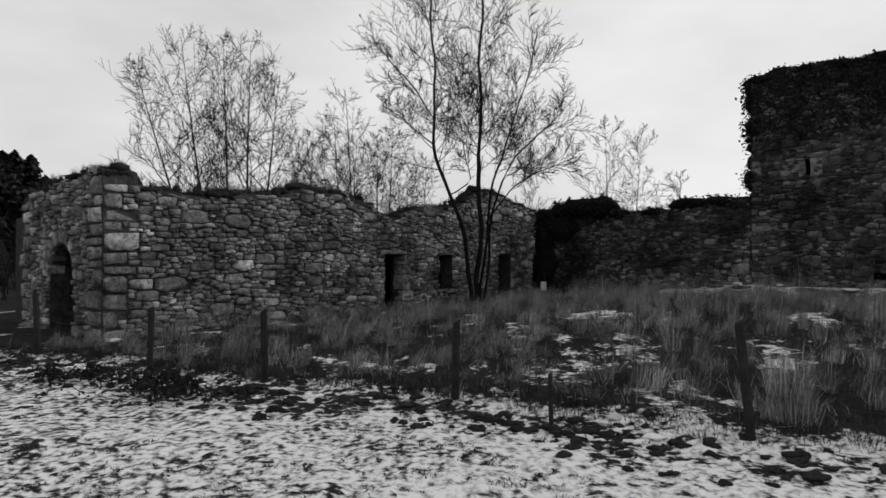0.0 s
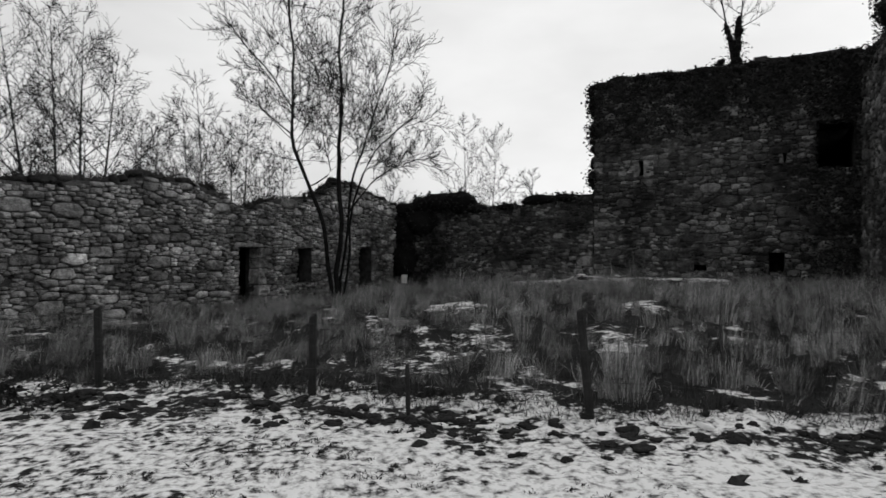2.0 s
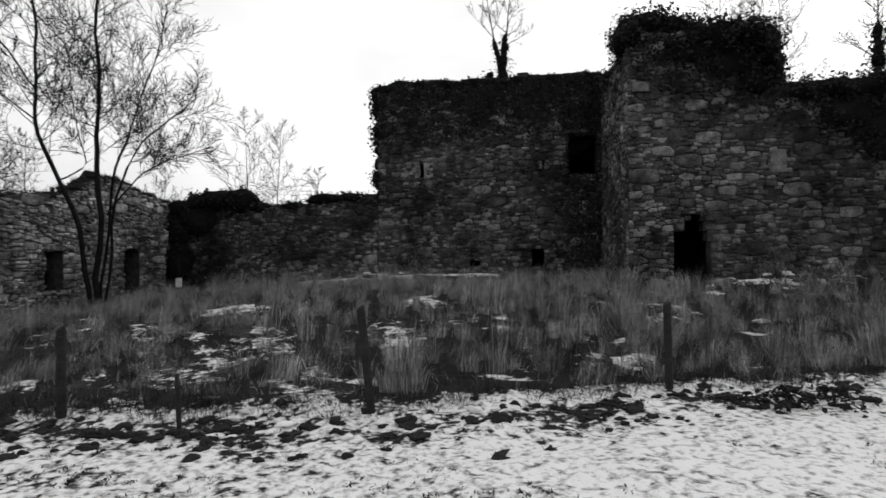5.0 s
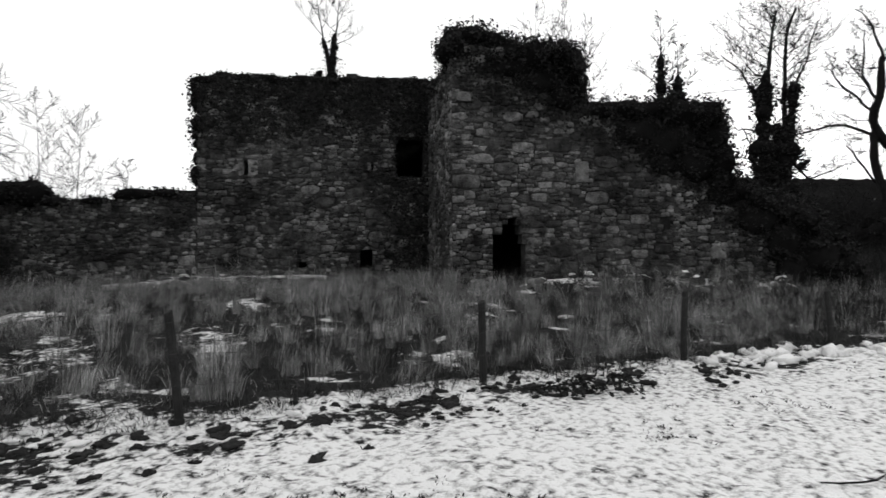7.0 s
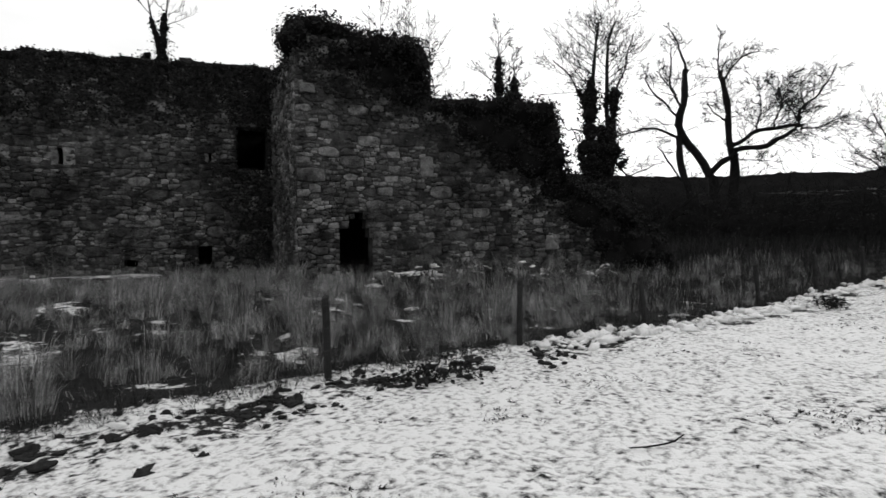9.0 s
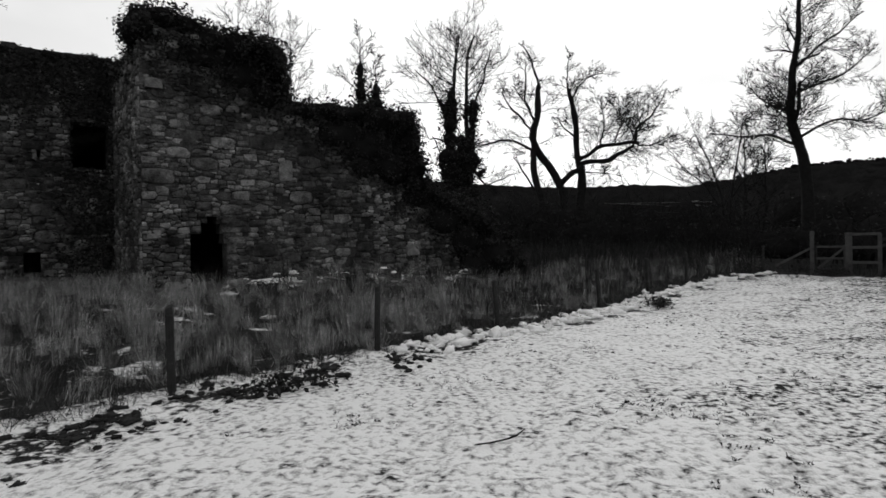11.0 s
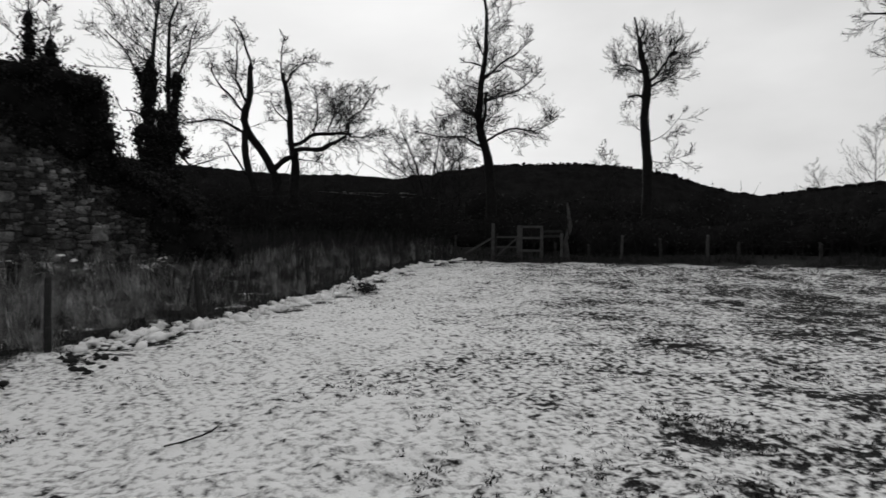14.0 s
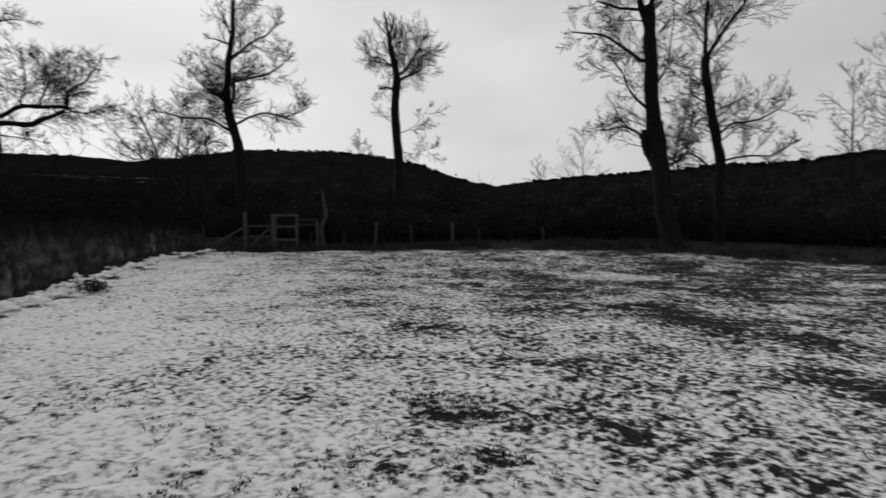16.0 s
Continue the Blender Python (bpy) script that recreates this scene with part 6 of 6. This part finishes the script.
def spaced(x, y, gap):
    """Thins points so that none lies nearer to an earlier one than its gap."""
    grid, keep = {}, []
    for i in range(len(x)):
        g = gap[i]
        ci, cj = int(x[i] // 0.5), int(y[i] // 0.5)
        if all((x[i] - x[k]) ** 2 + (y[i] - y[k]) ** 2 > g * g for u in (-1, 0, 1) for w in (-1, 0, 1) for k in grid.get((ci + u, cj + w), ())):
            grid.setdefault((ci, cj), []).append(i)
            keep.append(i)
    return np.array(keep)


def rough_grass():
    """Dry tussocks between the fence and the walls, with dark hollows, dead thatch and lying snow between them."""
    r = np.random.RandomState(71)
    n = 26000
    x, y = r.uniform(-8, 27, n), r.uniform(-5, 25, n)
    gap = r.uniform(0.16, 0.42, n)
    ok = clear_of_walls(x, y) & (vnoise(x, y, 1.1, 3, 9) * 1.2 + 0.85 - 1.7 * smooth(0.2, 0.6, bare(x, y)) > r.rand(n) * 0.8)
    x, y, gap = x[ok], y[ok], gap[ok]
    k = spaced(x, y, gap)
    x, y, gap = x[k], y[k], gap[k]
    m = len(x)
    d = behind_fence(x, y)
    tall = np.clip(0.36 + 0.26 * vnoise(x, y, 1.7, 2, 12) + 0.12 * smooth(1, 5, x) - 0.10 * smooth(9, 15, x), 0.16, 0.8) * (0.6 + 0.4 * smooth(0.2, 1.4, d)) * r.uniform(0.45, 1.6, m) * (0.65 + 1.1 * gap)
    rad = gap * r.uniform(0.55, 0.95, m)
    dark = r.rand(m) < 0.22 + 0.35 * (d < 0.6) + 0.4 * smooth(11, 20, x) + 0.3 * np.clip(vnoise(x, y, 0.9, 2, 19) * 2 - 0.2, 0, 1)
    for sel, mat, nm, lb, per in ((~dark, DRY_GRASS, "dry_grass", "tall pale dry winter grass in loose tussocks", 112), (dark, DARK_GRASS, "dark_grass", "dark dead grass and rushes among the dry tussocks", 75)):
        base, h, lean, a = tussock_field(x[sel], y[sel], rad[sel], tall[sel] * (1.0 if mat is DRY_GRASS else 0.62), per, 72, 0.55)
        k = len(h)
        ob = part(nm, blades(base, h, r.uniform(0.0025, 0.006, k), lean, 73, a), mat)
        tagged(ob, lb, "grass", kind="stuff")
    # dark rushes towards the fields' far corner
    n = 3000
    qx, qy = r.uniform(13, 34, n), r.uniform(-5, 13, n)
    in_r = -((qx - WING[0]) * VY[0] + (qy - WING[1]) * VY[1])
    past = (qx - WING[0]) * UX[0] + (qy - WING[1]) * UX[1]
    ok = (behind_fence(qx, qy) > 0.2) & ((in_r > 0.6) | (past > 10.6)) & (np.hypot(qx, qy) < 33)
    qx, qy = qx[ok], qy[ok]
    base, h, lean, a = tussock_field(qx, qy, r.uniform(0.15, 0.35, len(qx)), r.uniform(0.35, 0.7, len(qx)) + 0.5 * smooth(20, 29, np.hypot(qx, qy)), 15, 76)
    k = len(h)
    ww = r.uniform(0.008, 0.016, k)
    pale = np.repeat((r.rand(len(qx)) < 0.45) & (behind_fence(qx, qy) < 5), 15)
    for sel, mat, lb in ((pale, DRY_GRASS, "pale dead grass in the fields' far corner"), (~pale, DARK_GRASS, "tall dark rushes beyond the castle's end")):
        tagged(part("rushes", blades(base[sel], h[sel] * (0.75 if mat is DRY_GRASS else 1.0), ww[sel] * (0.6 if mat is DRY_GRASS else 1.0), lean[sel] * 0.7, 77, a[sel]), mat), lb, "rushes", kind="stuff")
    # short dead thatch between the tussocks
    n = 42000
    tx_, ty_ = r.uniform(-8, 24, n), r.uniform(-5, 25, n)
    ok = clear_of_walls(tx_, ty_) & (smooth(0.25, 0.7, bare(tx_, ty_)) < r.rand(n) * 1.1)
    tx_, ty_ = tx_[ok], ty_[ok]
    tx_, ty_ = np.repeat(tx_, 3) + r.normal(0, 0.04, len(tx_) * 3), np.repeat(ty_, 3) + r.normal(0, 0.04, len(ty_) * 3)
    k = len(tx_)
    pale = np.repeat(r.rand(k // 3) < 0.35, 3)
    hh, ww, ll = r.uniform(0.05, 0.2, k), r.uniform(0.003, 0.007, k), r.uniform(0.5, 1.8, k)
    pos = np.stack([tx_, ty_, ground_z(tx_, ty_) - 0.01], 1)
    for sel, mat, lb in ((pale, DRY_GRASS, "short pale dead grass between the tussocks"), (~pale, DARK_GRASS, "short dark matted grass between the tussocks")):
        tagged(part("thatch_grass", blades(pos[sel], hh[sel], ww[sel], ll[sel], 75), mat), lb, "grass", kind="stuff")
    # tall bent stalks that stand above the rest
    s = r.randint(0, m, 1500)
    base = np.stack([x[s] + r.normal(0, 0.1, 1500), y[s] + r.normal(0, 0.1, 1500), ground_z(x[s], y[s])], 1)
    ob = part("grass_stalks", blades(base, tall[s] * r.uniform(1.1, 1.6, 1500), np.full(1500, 0.004), r.uniform(0.1, 0.6, 1500), 74), DRY_GRASS)
    tagged(ob, "thin pale grass stalks standing above the tussocks", "grass", kind="stuff")
    # rough grass along the field's far edge
    az, dd = r.uniform(97, 165, 900), r.normal(1.0, 0.9, 900)
    rr2 = np.interp(az, [97, 101, 106, 118, 130, 142, 150, 170], [27, 25.2, 24.3, 24.5, 24.2, 23.4, 22.4, 21.3]) + dd
    ex, ey = 0.1 + rr2 * np.sin(np.radians(az)), -0.2 + rr2 * np.cos(np.radians(az))
    ok = vnoise(ex, ey, 1.1, 2, 54) > -0.1
    base, h, lean, a = tussock_field(ex[ok], ey[ok], r.uniform(0.15, 0.35, ok.sum()), r.uniform(0.15, 0.5, ok.sum()), 36, 78)
    tagged(part("edge_grass", blades(base, h, r.uniform(0.006, 0.012, len(h)), lean, 79, a), DARK_GRASS), "rough dark grass along the field's far edge", "grass", kind="stuff")


rough_grass()


def turf_clods():
    """Dark clods and tussocks where the bank meets the field."""
    r = np.random.RandomState(81)
    pieces, cx_, cy_ = [], [], []
    for _ in range(900):
        x = r.uniform(-7, 8.5)
        y = np.interp(x, FX, FY) + r.normal(-0.6, 0.4)
        s = r.uniform(0.02, 0.055)
        if vnoise(x, y, 0.4, 2, 22) < 0.1:
            continue
        z = float(ground_z(x, y))
        pieces.append(lump((x, y, z + s * 0.1), (s * r.uniform(0.9, 1.5), s * r.uniform(0.9, 1.3), s * r.uniform(0.5, 0.9)), r.randint(900), 2, 1.1, 0.035))
        cx_.append(x)
        cy_.append(y)
    # larger sods broken off the bank
    for _ in range(330):
        x = r.uniform(-6.5, 8.0)
        y = np.interp(x, FX, FY) - 0.25 - abs(r.normal(0.0, 0.5))
        if vnoise(x, y, 0.35, 2, 23) < 0.1:
            continue
        s = r.uniform(0.03, 0.07)
        z = float(ground_z(x, y))
        pieces.append(lump((x, y, z + s * 0.12), (s * r.uniform(0.9, 1.5), s * r.uniform(0.8, 1.2), s * r.uniform(0.35, 0.65)), r.randint(900), 3, 1.2, 0.05))
        for _k in range(2):
            cx_.append(x + r.normal(0, s * 0.6))
            cy_.append(y + r.normal(0, s * 0.5))
    ob = part("turf_clods", joined(pieces), TURF)
    tagged(ob, "dark clods of turf along the bank's edge", "turf", kind="stuff")
    # dark tussocks hanging over the bank all along the fence
    ex = r.uniform(-9, 25, 900)
    ey = np.interp(ex, FX, FY) + r.uniform(-0.12, 0.35, 900) - verge(ex) * r.uniform(0.0, 1.0, 900)
    cx_, cy_ = np.concatenate([cx_, ex]), np.concatenate([cy_, ey])
    size = np.concatenate([r.uniform(0.03, 0.08, len(cx_) - 900), r.uniform(0.10, 0.22, 900)])
    base, h, lean, a = tussock_field(cx_, cy_, size, size * 1.2, 18, 83)
    k = len(h)
    ob = part("tussock_grass", blades(base, h, r.uniform(0.003, 0.007, k), lean * 1.5 + 0.3, 82, a), DARK_GRASS)
    tagged(ob, "short dark grass on the clods and the bank's edge", "grass", kind="stuff")


turf_clods()


def snow_heaps():
    """Small humps of lying snow along the bank where the field meets the grass."""
    r = np.random.RandomState(84)
    pieces = []
    for _ in range(900):
        x = r.uniform(5.5, 25) if r.rand() < 0.75 else r.uniform(-6, 6)
        y = np.interp(x, FX, FY) + r.normal(-0.2 if x > 6 else -0.4, 0.16) - float(verge(x))
        s = r.uniform(0.022, 0.066) * (0.8 + 0.4 * smooth(8, 14, x))
        if vnoise(x, y, 0.5, 2, 29) < 0.2:
            continue
        pieces.append(lump((x, y, float(ground_z(x, y)) + s * 0.1), (s * r.uniform(1.0, 2.2), s * r.uniform(0.8, 1.5), s * r.uniform(0.35, 0.7)), r.randint(900), 2, 1.3, 0.035))
    for _ in range(150):
        x = r.uniform(8.8, 25)
        y = np.interp(x, FX, FY) + r.normal(-0.18, 0.2) - float(verge(x))
        s = r.uniform(0.05, 0.13)
        pieces.append(lump((x, y, float(ground_z(x, y)) + s * 0.15), (s * r.uniform(0.9, 1.9), s * r.uniform(0.8, 1.3), s * r.uniform(0.4, 0.75)), r.randint(900), 2, 1.3, 0.05))
    ob = part("snow_heaps", joined(pieces), SNOW)
    tagged(ob, "small humps of snow lying along the bank", "snow", kind="stuff")


snow_heaps()


def field_tufts():
    """Dark tufts of grass that poke through the field's thin snow, single and in loose groups."""
    r = np.random.RandomState(91)
    n = 13000
    az, d = np.radians(r.uniform(-45, 165, n)), 1.6 + 24 * r.rand(n) ** 1.5
    x, y = d * np.sin(az), d * np.cos(az)
    ok = (behind_fence(x, y) < -0.1) & (vnoise(x, y, 0.8, 3, 14) * 1.5 + 0.35 * smooth(0, 10, -y) > r.rand(n) * 1.1)
    x, y = x[ok], y[ok]
    for px, py, pr in BARE_SPOTS:
        x, y = np.concatenate([x, px + r.normal(0, pr * 0.7, 36)]), np.concatenate([y, py + r.normal(0, pr * 0.7, 36)])
    per = 14
    m = len(x)
    sp = np.repeat(0.012 + 0.06 * r.rand(m) ** 2, per)
    bx_, by_ = np.repeat(x, per) + r.normal(0, 1, m * per) * sp, np.repeat(y, per) + r.normal(0, 1, m * per) * sp
    base = np.stack([bx_, by_, ground_z(bx_, by_) - 0.008], 1)
    k = m * per
    ob = part("field_grass", blades(base, r.uniform(0.015, 0.05, k), r.uniform(0.006, 0.014, k), r.uniform(0.6, 1.6, k), 92), DARK_GRASS)
    tagged(ob, "short dark grass blades showing through the snow", "grass", kind="stuff")


field_tufts()


def bramble(x, y, w, h, seed, count=420):
    """A low straggling bramble: arching stems with dark leaves."""
    r = np.random.RandomState(seed)
    t = thing("bramble", "low dark bramble straggling over the snow", "shrub", "brambles in the field")
    lines, pts = [], []
    for _ in range(26):
        bx_, by_ = x + r.normal(0, w * 0.4), y + r.normal(0, w * 0.25)
        z = float(ground_z(bx_, by_))
        e = r.normal(size=2) * w * 0.35
        hh = h * r.uniform(0.5, 1.2)
        ln = [(bx_, by_, z - 0.02), (bx_ + e[0] * 0.4, by_ + e[1] * 0.4, z + hh), (bx_ + e[0] * 0.8, by_ + e[1] * 0.8, z + hh * 0.9), (bx_ + e[0] * 1.2, by_ + e[1] * 1.2, z + hh * 0.4)]
        lines.append((ln, [0.006, 0.005, 0.004, 0.003]))
        for _k in range(count // 26):
            q = r.uniform(0.2, 3)
            i = int(q)
            i = min(i, 2)
            a, b_ = np.array(ln[i]), np.array(ln[i + 1])
            pts.append(a + (b_ - a) * (q - i) + r.normal(0, 0.03, 3))
    tagged(part("stem_tangle", tubes(lines, 4), TWIG, t), kind="stuff")
    pts = np.array(pts)
    part("leaves", leaves(pts, np.tile([0, 0, 1.0], (len(pts), 1)), 0.045, seed, 0.8), IVY, t)


for k, (x, y, w, h) in enumerate(((-3.7, 7.4, 0.7, 0.2), (-2.9, 6.9, 0.7, 0.22), (-4.7, 7.9, 0.6, 0.16), (15.6, -1.0, 0.5, 0.22), (6.3, 3.3, 0.6, 0.12), (23.6, -5.6, 0.9, 0.42), (23.3, -6.7, 0.7, 0.35), (22.9, -8.4, 0.8, 0.25))):
    bramble(x, y, w, h, 400 + k)


def boulder(x, y, sx, sy, sz, seed, snow):
    t = thing("fallen_stone", "fallen wall stone capped with snow" if snow else "dark fallen wall stone in grass", "stone", "fallen stones at the castle's foot")
    z = float(ground_z(x, y))
    part("rock", lump((x, y, z + sz * 0.3), (sx, sy, sz), seed, 2, 1.1, 0.22), DARK_STONE, t)
    if snow:
        part("snow_cap", lump((x, y, z + sz * 0.3 + sz * 0.5), (sx * 0.75, sy * 0.75, sz * 0.42), seed, 3, 1.1, 0.1), SNOW, t, "thin cap of snow", True)


rr_ = np.random.RandomState(77)
for k in range(42):
    s = rr_.uniform(1.6, 9.0)
    p = on_wall(WING, UX, s, -rr_.uniform(0.35, 1.1), 0)
    boulder(p[0], p[1], rr_.uniform(0.07, 0.24), rr_.uniform(0.07, 0.18), rr_.uniform(0.05, 0.14), 500 + k, k % 5 in (0, 2))
for k in range(14):
    s = rr_.uniform(-2.0, 6.0)
    p = on_wall(TOWER, UX, s, -rr_.uniform(0.5, 1.4), 0)
    boulder(p[0], p[1], rr_.uniform(0.15, 0.4), rr_.uniform(0.1, 0.2), rr_.uniform(0.04, 0.09), 540 + k, k % 4 != 0)
boulder(10.2, 6.0, 0.26, 0.14, 0.10, 560, True)

mx_, my_ = 3.70, 22.9
marker = thing("marker_post", "small white-topped marker standing in the grass", "marker")
mz = float(ground_z(mx_, my_))
board("shaft", (mx_, my_, mz - 0.1), (mx_, my_, mz + 0.40), 0.10, 0.10, WOOD, marker)
board("cap", (mx_, my_, mz + 0.26), (mx_, my_, mz + 0.58), 0.2, 0.14, WHITEWASH, marker, "white painted top")

# thin fallen twig on the snow
tw = [(4.85, 0.82), (4.95, 0.72), (5.07, 0.61), (5.21, 0.56), (5.40, 0.52)]
twig_ob = part("fallen_twig", tubes([([(x, y, float(ground_z(x, y)) + 0.02) for x, y in tw], [0.005, 0.007, 0.007, 0.008, 0.004])], 6), BARK)
tagged(twig_ob, "thin dark fallen twig lying on the snow", "twig")
